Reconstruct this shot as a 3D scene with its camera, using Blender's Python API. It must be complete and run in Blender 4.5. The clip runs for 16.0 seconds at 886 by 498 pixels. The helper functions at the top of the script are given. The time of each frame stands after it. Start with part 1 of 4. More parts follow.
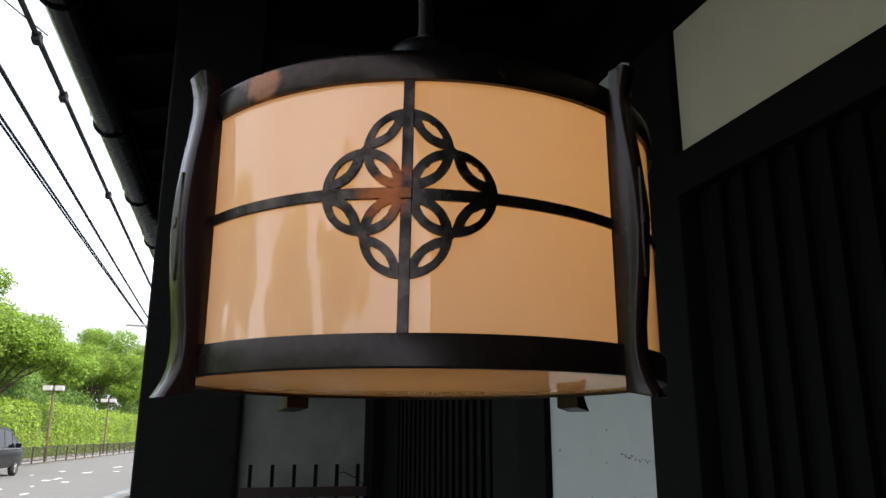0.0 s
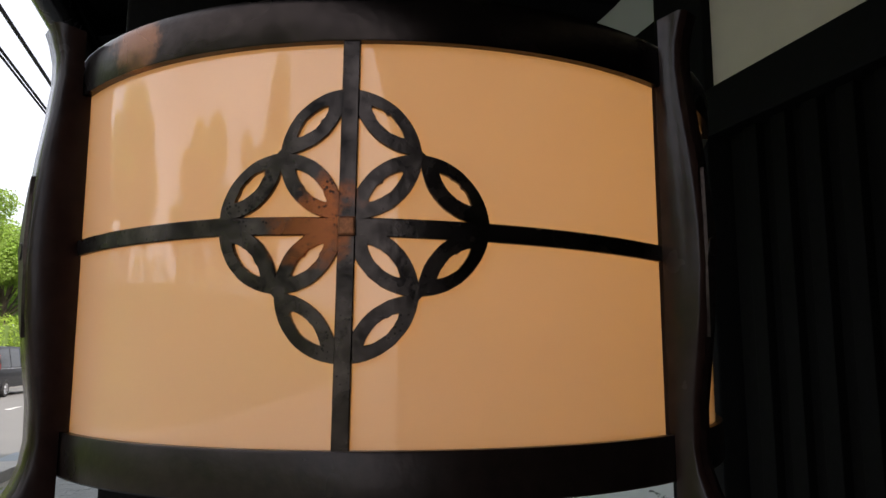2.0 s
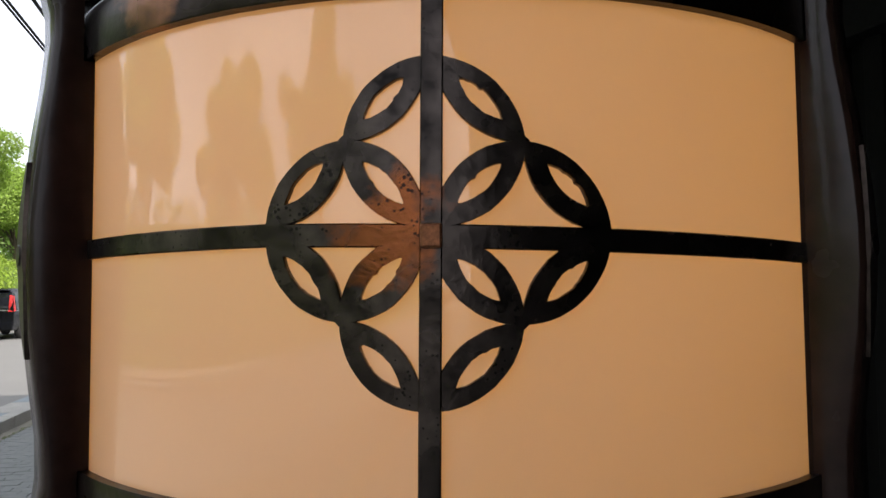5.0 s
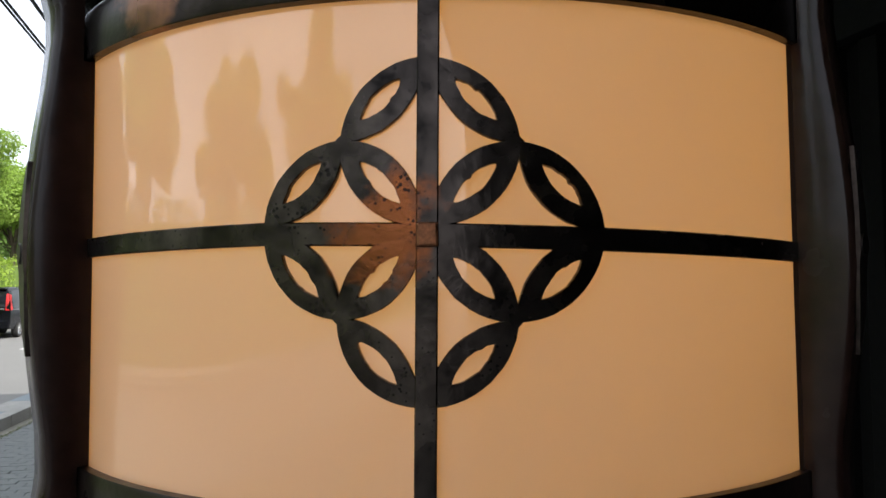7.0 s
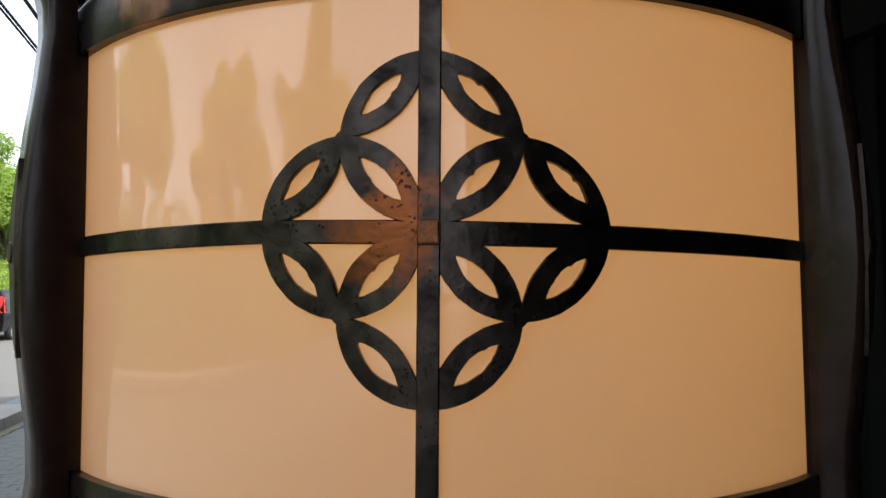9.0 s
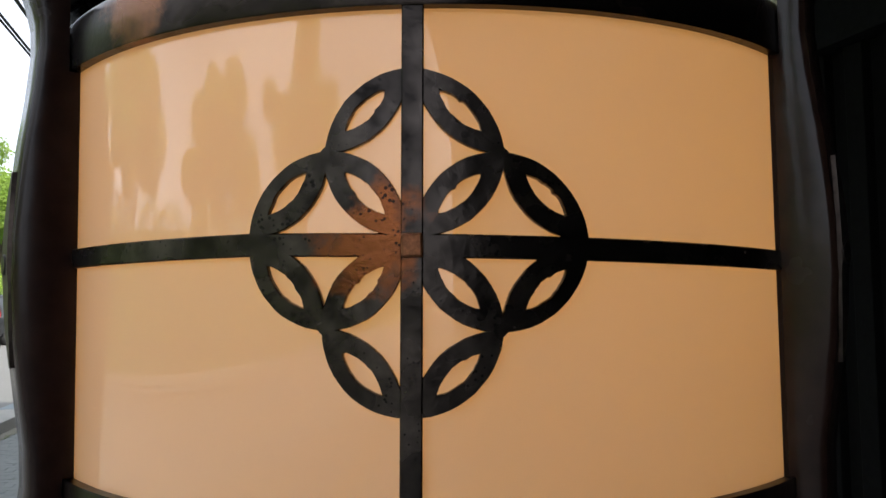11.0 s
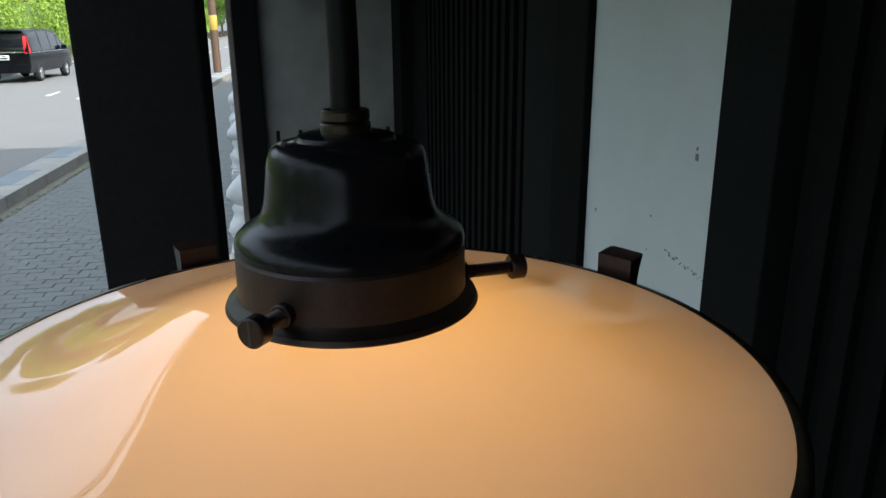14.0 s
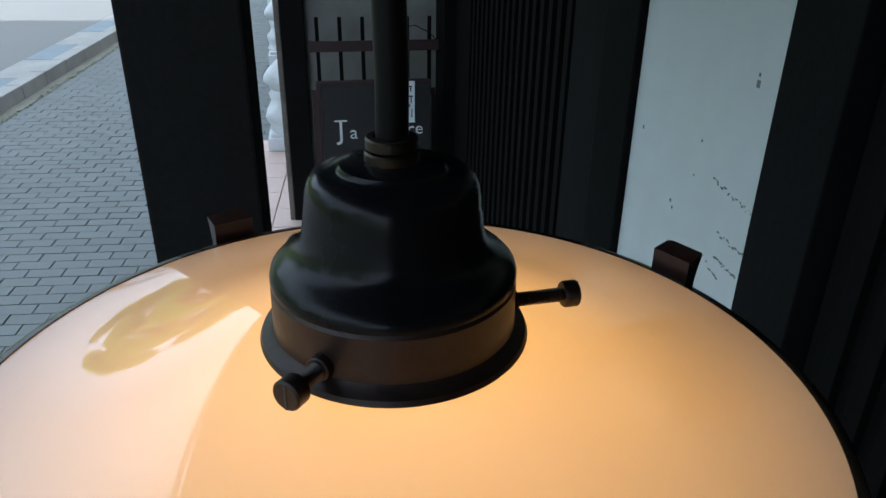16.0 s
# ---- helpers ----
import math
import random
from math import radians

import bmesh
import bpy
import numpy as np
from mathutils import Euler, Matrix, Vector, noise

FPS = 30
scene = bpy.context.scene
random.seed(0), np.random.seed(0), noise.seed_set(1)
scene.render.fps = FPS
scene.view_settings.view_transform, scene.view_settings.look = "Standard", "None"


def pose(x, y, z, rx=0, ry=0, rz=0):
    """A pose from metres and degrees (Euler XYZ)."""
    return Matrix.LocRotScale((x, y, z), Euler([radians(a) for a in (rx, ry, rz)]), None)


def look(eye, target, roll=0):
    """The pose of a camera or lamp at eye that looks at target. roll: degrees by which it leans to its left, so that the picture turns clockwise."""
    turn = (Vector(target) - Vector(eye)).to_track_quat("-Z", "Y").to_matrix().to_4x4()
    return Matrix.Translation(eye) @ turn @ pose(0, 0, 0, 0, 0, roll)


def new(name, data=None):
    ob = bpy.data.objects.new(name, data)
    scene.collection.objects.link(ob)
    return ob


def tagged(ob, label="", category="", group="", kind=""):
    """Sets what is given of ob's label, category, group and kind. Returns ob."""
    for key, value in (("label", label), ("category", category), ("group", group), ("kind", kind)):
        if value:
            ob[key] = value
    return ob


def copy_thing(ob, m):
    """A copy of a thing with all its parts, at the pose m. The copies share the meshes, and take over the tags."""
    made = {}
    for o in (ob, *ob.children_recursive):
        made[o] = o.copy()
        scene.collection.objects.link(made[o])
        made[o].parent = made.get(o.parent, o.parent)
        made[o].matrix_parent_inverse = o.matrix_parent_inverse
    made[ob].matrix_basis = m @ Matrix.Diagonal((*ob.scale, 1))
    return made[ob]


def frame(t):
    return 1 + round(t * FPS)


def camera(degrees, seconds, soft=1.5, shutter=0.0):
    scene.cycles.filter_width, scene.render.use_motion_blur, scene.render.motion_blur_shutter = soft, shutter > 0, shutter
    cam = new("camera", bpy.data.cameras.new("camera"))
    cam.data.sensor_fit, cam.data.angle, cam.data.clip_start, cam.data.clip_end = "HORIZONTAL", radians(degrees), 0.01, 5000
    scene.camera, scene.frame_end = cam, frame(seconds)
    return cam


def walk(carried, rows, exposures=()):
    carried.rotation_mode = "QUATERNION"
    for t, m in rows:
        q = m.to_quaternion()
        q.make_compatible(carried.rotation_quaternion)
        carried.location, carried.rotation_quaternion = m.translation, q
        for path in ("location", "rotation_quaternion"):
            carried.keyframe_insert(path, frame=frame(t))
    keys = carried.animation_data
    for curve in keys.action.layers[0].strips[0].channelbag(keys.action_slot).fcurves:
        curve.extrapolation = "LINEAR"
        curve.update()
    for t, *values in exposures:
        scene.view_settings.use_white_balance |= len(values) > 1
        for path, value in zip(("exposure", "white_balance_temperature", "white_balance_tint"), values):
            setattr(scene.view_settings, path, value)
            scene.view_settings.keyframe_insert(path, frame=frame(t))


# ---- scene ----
# ================= camera =================
cam = camera(62.2, 16.0, soft=1.5)
LZ = 1.646                     # height of the lantern's centre above the pavement
PATH = [
    (0.0, 0.0332, -0.6774, 1.4897, 1.214, 14.214, 0.121),
    (0.5, 0.0286, -0.6612, 1.5147, 1.081, 14.080, 0.054),
    (1.0, 0.0202, -0.6473, 1.5712, -0.192, 12.639, -0.111),
    (1.5, 0.0298, -0.5879, 1.5777, -0.703, 9.753, -0.237),
    (2.0, 0.0493, -0.5212, 1.5935, 1.716, 7.854, -0.034),
    (2.5, 0.0425, -0.4731, 1.6150, 5.484, 5.206, 0.197),
    (3.0, 0.0265, -0.4578, 1.6189, 3.601, 3.731, -0.154),
    (3.5, 0.0189, -0.4556, 1.6283, 2.731, 2.857, -0.505),
    (6.0, 0.0120, -0.4565, 1.6288, 2.260, 3.159, -0.464),
    (6.5, 0.0115, -0.4569, 1.6289, 2.367, 3.171, -0.484),
    (7.0, 0.0136, -0.4600, 1.6283, 2.167, 2.962, -0.474),
    (7.5, 0.0132, -0.4579, 1.6274, 1.918, 3.076, -0.401),
    (8.0, 0.0113, -0.4551, 1.6272, 1.960, 3.330, -0.511),
    (8.5, 0.0110, -0.4534, 1.6270, 1.839, 3.169, -0.396),
    (11.0, 0.0158, -0.4609, 1.6299, 1.470, 3.390, -0.708),
    (11.5, 0.0310, -0.4619, 1.6718, 2.014, -0.420, -0.735),
    (12.0, 0.0495, -0.4599, 1.7201, 3.430, -5.422, -0.843),
    (12.5, 0.0569, -0.4462, 1.7705, 3.725, -7.286, -0.899),
    (13.0, 0.0628, -0.4280, 1.8400, 3.995, -9.336, -0.897),
    (13.5, 0.0662, -0.3867, 1.8958, 3.462, -12.756, -0.595),
    (14.0, 0.0713, -0.3413, 1.9223, 4.382, -17.323, -0.490),
    (14.5, 0.0703, -0.3135, 1.9466, 5.843, -19.449, -0.637),
    (15.0, 0.0639, -0.2899, 1.9523, 6.333, -22.223, -0.808),
    (15.5, 0.0596, -0.2869, 1.9725, 7.591, -25.752, -0.324),
    (16.0, 0.0594, -0.2916, 1.9766, 7.242, -26.177, 0.833),
]
walk(cam, [(t, pose(x, y, z, 90 + p, 0, w) @ pose(0, 0, 0, 0, 0, r)) for t, x, y, z, w, p, r in PATH],
     exposures=[(0.0, 0.70, 6600, 14), (1.5, 0.60, 6750, 15), (3.0, 0.53, 7000, 18), (3.7, 0.56, 7000, 18), (6.0, 0.68, 6600, 12), (11.0, 0.70, 6550, 11), (12.5, 0.78, 6300, 10), (14.0, 0.86, 6080, 8), (15.0, 1.04, 5850, 7), (16.0, 1.12, 5680, 6)])

# ================= world, sun, lamp =================
FAC = pose(0, 0, 0, 0, 0, 17.0)      # building: x towards its front wall, y along the front
STR = pose(0, 0, 0, 0, 0, 13.0)      # street: y along the kerb

SUN_ELEV, SUN_AZ = 42.0, 115.0       # azimuth from +y towards +x, where the sun stands
world = bpy.data.worlds.new("world")
scene.world = world
world.use_nodes = True
wn = world.node_tree
sky = wn.nodes.new("ShaderNodeTexSky")
sky.sky_type = "NISHITA"
sky.sun_disc = False
sky.sun_elevation = radians(SUN_ELEV)
sky.sun_rotation = radians(SUN_AZ)
sky.air_density, sky.dust_density, sky.ozone_density = 1.0, 6.0, 1.0
# thin bright haze over the blue, in soft uneven veils
wtc = wn.nodes.new("ShaderNodeTexCoord")
wno = wn.nodes.new("ShaderNodeTexNoise")
wno.inputs["Scale"].default_value, wno.inputs["Detail"].default_value = 2.2, 5
wn.links.new(wtc.outputs["Generated"], wno.inputs["Vector"])
wmr = wn.nodes.new("ShaderNodeMapRange")
wmr.inputs["From Min"].default_value, wmr.inputs["From Max"].default_value = 0.35, 0.65
wmr.inputs["To Min"].default_value, wmr.inputs["To Max"].default_value = 0.45, 0.85
wn.links.new(wno.outputs[0], wmr.inputs["Value"])
wmx = wn.nodes.new("ShaderNodeMix")
wmx.data_type = "RGBA"
wmx.inputs[7].default_value = (8.6, 9.4, 10.4, 1)
wn.links.new(wmr.outputs[0], wmx.inputs[0])
wn.links.new(sky.outputs[0], wmx.inputs[6])
wn.links.new(wmx.outputs[2], wn.nodes["Background"].inputs[0])
wn.nodes["Background"].inputs[1].default_value = 0.15
sun = new("sun", bpy.data.lights.new("sun", "SUN"))
sun.data.energy, sun.data.angle, sun.data.color = 4.0, radians(0.6), (1.0, 0.95, 0.87)
a, e = radians(SUN_AZ), radians(SUN_ELEV)
sun.matrix_world = look((30 * math.sin(a) * math.cos(e), 30 * math.cos(a) * math.cos(e), 30 * math.sin(e)), (0, 0, 0))
bulb = new("bulb_light", bpy.data.lights.new("bulb_light", "POINT"))
bulb.data.energy, bulb.data.color, bulb.data.shadow_soft_size = 0.55, (1.0, 0.512, 0.138), 0.06
bulb.location = (0, 0, LZ + 0.045)

# ================= materials =================
def mat(name, base, rough=0.6, metal=0.0, vary=0.15, scale=8.0, fine=60.0, bump=0.0, bump_scale=80.0, coat=0.0, random_amt=0.0, tint=None, spec=0.5):
    m = bpy.data.materials.new(name)
    m.use_nodes = True
    nt = m.node_tree
    b = nt.nodes["Principled BSDF"]
    geo = nt.nodes.new("ShaderNodeNewGeometry")
    n1 = nt.nodes.new("ShaderNodeTexNoise")
    n1.inputs["Scale"].default_value, n1.inputs["Detail"].default_value = scale, 4
    n2 = nt.nodes.new("ShaderNodeTexNoise")
    n2.inputs["Scale"].default_value, n2.inputs["Detail"].default_value = fine, 3
    nt.links.new(geo.outputs["Position"], n1.inputs["Vector"])
    nt.links.new(geo.outputs["Position"], n2.inputs["Vector"])
    add = nt.nodes.new("ShaderNodeMath")
    add.operation = "ADD"
    nt.links.new(n1.outputs[0], add.inputs[0])
    nt.links.new(n2.outputs[0], add.inputs[1])
    last = add.outputs[0]
    if random_amt:
        oi = nt.nodes.new("ShaderNodeObjectInfo")
        gi = nt.nodes.new("ShaderNodeMath")
        gi.operation = "ADD"
        nt.links.new(oi.outputs["Random"], gi.inputs[0])
        nt.links.new(geo.outputs["Random Per Island"], gi.inputs[1])
        fr = nt.nodes.new("ShaderNodeMath")
        fr.operation = "FRACT"
        nt.links.new(gi.outputs[0], fr.inputs[0])
        ml = nt.nodes.new("ShaderNodeMath")
        ml.operation = "MULTIPLY_ADD"
        ml.inputs[1].default_value, ml.inputs[2].default_value = random_amt, -random_amt / 2
        nt.links.new(fr.outputs[0], ml.inputs[0])
        ad = nt.nodes.new("ShaderNodeMath")
        ad.operation = "ADD"
        nt.links.new(last, ad.inputs[0])
        nt.links.new(ml.outputs[0], ad.inputs[1])
        last = ad.outputs[0]
    ramp = nt.nodes.new("ShaderNodeMapRange")
    ramp.inputs["From Min"].default_value, ramp.inputs["From Max"].default_value = 0.6, 1.4
    nt.links.new(last, ramp.inputs["Value"])
    mix = nt.nodes.new("ShaderNodeMix")
    mix.data_type = "RGBA"
    dark = [c * (1 - vary) for c in base]
    light = [min(1, c * (1 + vary)) for c in (tint or base)]
    mix.inputs[6].default_value = (*dark, 1)
    mix.inputs[7].default_value = (*light, 1)
    nt.links.new(ramp.outputs[0], mix.inputs[0])
    nt.links.new(mix.outputs[2], b.inputs["Base Color"])
    rr = nt.nodes.new("ShaderNodeMapRange")
    rr.inputs["To Min"].default_value, rr.inputs["To Max"].default_value = max(0.02, rough - 0.12), min(1, rough + 0.12)
    nt.links.new(n1.outputs[0], rr.inputs["Value"])
    nt.links.new(rr.outputs[0], b.inputs["Roughness"])
    b.inputs["Metallic"].default_value = metal
    b.inputs["Specular IOR Level"].default_value = spec
    b.inputs["Coat Weight"].default_value = coat
    b.inputs["Coat Roughness"].default_value = 0.08
    if bump:
        n3 = nt.nodes.new("ShaderNodeTexNoise")
        n3.inputs["Scale"].default_value, n3.inputs["Detail"].default_value = bump_scale, 5
        nt.links.new(geo.outputs["Position"], n3.inputs["Vector"])
        bp = nt.nodes.new("ShaderNodeBump")
        bp.inputs["Strength"].default_value, bp.inputs["Distance"].default_value = bump, 0.01
        nt.links.new(n3.outputs[0], bp.inputs["Height"])
        nt.links.new(bp.outputs[0], b.inputs["Normal"])
    return m


def opal_material(name, colour, through_share=0.74):
    """Milk glass: diffuse and translucent body under a clear gloss."""
    m = bpy.data.materials.new(name)
    m.use_nodes = True
    nt = m.node_tree
    out = nt.nodes["Material Output"]
    nt.nodes.remove(nt.nodes["Principled BSDF"])
    geo = nt.nodes.new("ShaderNodeNewGeometry")
    n1 = nt.nodes.new("ShaderNodeTexNoise")
    n1.inputs["Scale"].default_value = 9.0
    nt.links.new(geo.outputs["Position"], n1.inputs["Vector"])
    mc = nt.nodes.new("ShaderNodeMix")
    mc.data_type = "RGBA"
    mc.inputs[6].default_value = (*[c * 0.94 for c in colour], 1)
    mc.inputs[7].default_value = (*[min(1, c * 1.05) for c in colour], 1)
    nt.links.new(n1.outputs[0], mc.inputs[0])
    dif, tra, glo = (nt.nodes.new(k) for k in ("ShaderNodeBsdfDiffuse", "ShaderNodeBsdfTranslucent", "ShaderNodeBsdfGlossy"))
    nt.links.new(mc.outputs[2], dif.inputs[0])
    nt.links.new(mc.outputs[2], tra.inputs[0])
    glo.inputs["Roughness"].default_value = 0.007
    body = nt.nodes.new("ShaderNodeMixShader")
    body.inputs[0].default_value = through_share
    nt.links.new(dif.outputs[0], body.inputs[1])
    nt.links.new(tra.outputs[0], body.inputs[2])
    fre = nt.nodes.new("ShaderNodeFresnel")
    fre.inputs[0].default_value = 1.78
    n2 = nt.nodes.new("ShaderNodeTexNoise")
    n2.inputs["Scale"].default_value = 14.0
    nt.links.new(geo.outputs["Position"], n2.inputs["Vector"])
    bp = nt.nodes.new("ShaderNodeBump")
    bp.inputs["Strength"].default_value, bp.inputs["Distance"].default_value = 0.04, 0.004
    nt.links.new(n2.outputs[0], bp.inputs["Height"])
    nt.links.new(bp.outputs[0], glo.inputs["Normal"])
    top = nt.nodes.new("ShaderNodeMixShader")
    nt.links.new(fre.outputs[0], top.inputs[0])
    nt.links.new(body.outputs[0], top.inputs[1])
    nt.links.new(glo.outputs[0], top.inputs[2])
    nt.links.new(top.outputs[0], out.inputs[0])
    return m


def copper_material(name, base=(0.044, 0.035, 0.031), vary=0.95, scale=55, rough=0.27, pits=(-0.43, -0.39), bare=(0.20, 0.060, 0.020)):
    """Blackened copper with bare orange patches and dark pitting."""
    m = mat(name, base, rough=rough, metal=0.9, vary=vary, scale=scale, fine=130, bump=0.03, bump_scale=260)
    nt = m.node_tree
    b = nt.nodes["Principled BSDF"]
    geo = nt.nodes.new("ShaderNodeNewGeometry")
    n = nt.nodes.new("ShaderNodeTexNoise")
    n.inputs["Scale"].default_value, n.inputs["Detail"].default_value, n.inputs["Roughness"].default_value = 32.0, 6, 0.65
    nt.links.new(geo.outputs["Position"], n.inputs["Vector"])
    # bare metal gathers round the centre of the front face and in a few blotches of the upper band
    sub = nt.nodes.new("ShaderNodeVectorMath")
    sub.operation = "DISTANCE"
    sub.inputs[1].default_value = (-0.015, -0.2125, LZ + 0.003)
    nt.links.new(geo.outputs["Position"], sub.inputs[0])
    sub2 = nt.nodes.new("ShaderNodeVectorMath")
    sub2.operation = "DISTANCE"
    sub2.inputs[1].default_value = (-0.109, -0.184, LZ + 0.094)
    nt.links.new(geo.outputs["Position"], sub2.inputs[0])
    mn = nt.nodes.new("ShaderNodeMath")
    mn.operation = "MINIMUM"
    nt.links.new(sub.outputs["Value"], mn.inputs[0])
    nt.links.new(sub2.outputs["Value"], mn.inputs[1])
    fall = nt.nodes.new("ShaderNodeMapRange")
    fall.inputs["From Min"].default_value, fall.inputs["From Max"].default_value = 0.0, 0.052
    fall.inputs["To Min"].default_value, fall.inputs["To Max"].default_value = 0.60, 0.0
    nt.links.new(mn.outputs[0], fall.inputs["Value"])
    add = nt.nodes.new("ShaderNodeMath")
    add.operation = "ADD"
    nt.links.new(n.outputs[0], add.inputs[0])
    nt.links.new(fall.outputs[0], add.inputs[1])
    st = nt.nodes.new("ShaderNodeMapRange")
    st.inputs["From Min"].default_value, st.inputs["From Max"].default_value = 0.86, 1.00
    nt.links.new(add.outputs[0], st.inputs["Value"])
    old = b.inputs["Base Color"].links[0].from_socket
    mix = nt.nodes.new("ShaderNodeMix")
    mix.data_type = "RGBA"
    nt.links.new(st.outputs[0], mix.inputs[0])
    nt.links.new(old, mix.inputs[6])
    mix.inputs[7].default_value = (*bare, 1)
    # dark pitting
    pit = nt.nodes.new("ShaderNodeTexVoronoi")
    pit.inputs["Scale"].default_value = 470.0
    nt.links.new(geo.outputs["Position"], pit.inputs["Vector"])
    pn = nt.nodes.new("ShaderNodeTexNoise")
    pn.inputs["Scale"].default_value, pn.inputs["Detail"].default_value = 60.0, 3
    nt.links.new(geo.outputs["Position"], pn.inputs["Vector"])
    pa = nt.nodes.new("ShaderNodeMath")
    pa.operation = "MULTIPLY_ADD"
    pa.inputs[1].default_value = -1.15
    nt.links.new(pn.outputs[0], pa.inputs[0])
    nt.links.new(pit.outputs["Distance"], pa.inputs[2])
    pr = nt.nodes.new("ShaderNodeMapRange")
    pr.inputs["From Min"].default_value, pr.inputs["From Max"].default_value = pits
    pr.inputs["To Min"].default_value, pr.inputs["To Max"].default_value = 0.12, 1.0
    nt.links.new(pa.outputs[0], pr.inputs["Value"])
    dk = nt.nodes.new("ShaderNodeMix")
    dk.data_type = "RGBA"
    dk.inputs[6].default_value = (0.008, 0.007, 0.007, 1)
    nt.links.new(pr.outputs[0], dk.inputs[0])
    nt.links.new(mix.outputs[2], dk.inputs[7])
    nt.links.new(dk.outputs[2], b.inputs["Base Color"])
    return m


def leaf_material(name, base):
    m = mat(name, base, rough=0.55, vary=0.45, scale=0.7, fine=5.0, random_amt=0.5)
    nt = m.node_tree
    b = nt.nodes["Principled BSDF"]
    out = nt.nodes["Material Output"]
    tr = nt.nodes.new("ShaderNodeBsdfTranslucent")
    nt.links.new(b.inputs["Base Color"].links[0].from_socket, tr.inputs[0])
    mx = nt.nodes.new("ShaderNodeMixShader")
    mx.inputs[0].default_value = 0.5
    nt.links.new(b.outputs[0], mx.inputs[1])
    nt.links.new(tr.outputs[0], mx.inputs[2])
    nt.links.new(mx.outputs[0], out.inputs[0])
    return m


M_GLASS = opal_material("opal_glass", (0.90, 0.80, 0.69), 0.66)
M_COPPER = copper_material("blackened_copper")
M_RIM = copper_material("rim_copper", (0.030, 0.022, 0.019), 0.45, 14, 0.27, (-0.62, -0.55), (0.18, 0.080, 0.042))
M_BAND = mat("dark_band_copper", (0.022, 0.0135, 0.011), rough=0.32, metal=0.5, vary=0.5, scale=16, fine=140, bump=0.03, bump_scale=200)
M_RIVET = mat("bare_copper", (0.22, 0.085, 0.04), rough=0.42, metal=0.85, vary=0.5, scale=300, fine=900, bump=0.05, bump_scale=900)
M_PLATE = mat("worn_copper_plate", (0.060, 0.044, 0.038), rough=0.48, metal=0.85, vary=0.7, scale=90, fine=300, bump=0.04, bump_scale=300)
M_STILE = mat("dull_brown_lacquer", (0.012, 0.006, 0.005), rough=0.55, vary=0.3, scale=20, fine=120, spec=0.15)
M_STEM = mat("black_tube_paint", (0.004, 0.004, 0.004), rough=0.45, vary=0.3, scale=30, fine=120, spec=0.1)
M_LACQUER = mat("dark_brown_lacquer", (0.022, 0.011, 0.009), rough=0.24, vary=0.35, scale=20, fine=120, coat=0.08, bump=0.03, bump_scale=90, spec=0.24)
M_BLACKWOOD = mat("black_stained_wood", (0.0054, 0.0053, 0.0055), rough=0.65, vary=0.3, scale=5, fine=90, bump=0.1, bump_scale=60, spec=0.04)
# Same black stain set lighter, with the veiling haze put into the colour.
M_EAVEPOST = mat("haze_lifted_black_post", (0.0105, 0.0103, 0.0100), rough=0.7, vary=0.3, scale=5, fine=90, bump=0.1, bump_scale=60, spec=0.05)
M_GREYWOOD = mat("grey_black_board", (0.0085, 0.0088, 0.0095), rough=0.7, vary=0.25, scale=6, fine=90, bump=0.1, bump_scale=50, spec=0.05)
# Darker copy of the black wood; shade under the eave is in the colour.
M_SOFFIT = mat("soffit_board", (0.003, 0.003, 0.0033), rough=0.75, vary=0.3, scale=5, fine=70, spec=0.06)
M_ENAMEL = mat("black_enamel", (0.005, 0.005, 0.006), rough=0.24, vary=0.3, scale=40, fine=150, spec=0.13, bump=0.002, bump_scale=60)
M_IRON = mat("rusty_iron", (0.015, 0.0075, 0.006), rough=0.46, metal=0.4, vary=0.6, scale=60, fine=300, bump=0.02, bump_scale=240)
M_BRASS = mat("dull_brass", (0.035, 0.027, 0.018), rough=0.4, metal=0.8, vary=0.4, scale=60, fine=300)
M_PLASTER = mat("white_plaster", (0.52, 0.55, 0.56), rough=0.85, vary=0.04, scale=2.2, fine=12, bump=0.025, bump_scale=90)
# M_PLASTER made warmer and lighter: lantern glow and road bounce as colour.
M_GLOWPLASTER = mat("plaster_warmed_for_glow", (0.70, 0.645, 0.57), rough=0.85, vary=0.05, scale=2.2, fine=12, bump=0.025, bump_scale=90)
# White plaster of the end wall; the porch's shade is in this grey.
M_SHADEPLASTER = mat("plaster_darkened_for_shade", (0.185, 0.182, 0.168), rough=0.9, vary=0.35, scale=1.6, fine=5, bump=0.02, bump_scale=90)
M_SCUFF = mat("dark_scuff", (0.16, 0.17, 0.17), rough=0.9, vary=0.4, scale=60, fine=300)
M_PAVER = mat("grey_paver", (0.124, 0.134, 0.129), rough=0.85, vary=0.14, scale=2.0, fine=120, bump=0.15, bump_scale=220, random_amt=0.25)
M_JOINT = mat("sand_joint", (0.092, 0.096, 0.090), rough=0.95, vary=0.3, scale=3, fine=150)
M_KERB = mat("pale_kerb_stone", (0.25, 0.245, 0.228), rough=0.85, vary=0.3, scale=3, fine=90, bump=0.1, bump_scale=120)
# Blue-grey of every other slab behind the kerb stones.
M_KERBBLUE = mat("blue_grey_kerb_slab", (0.155, 0.185, 0.205), rough=0.8, vary=0.2, scale=3, fine=90, bump=0.1, bump_scale=120)
M_FOOT = mat("stained_concrete", (0.15, 0.145, 0.115), rough=0.9, vary=0.4, scale=5, fine=70, bump=0.1, bump_scale=120)
M_MOSS = mat("mossy_joint", (0.10, 0.125, 0.045), rough=0.95, vary=0.5, scale=6, fine=60)
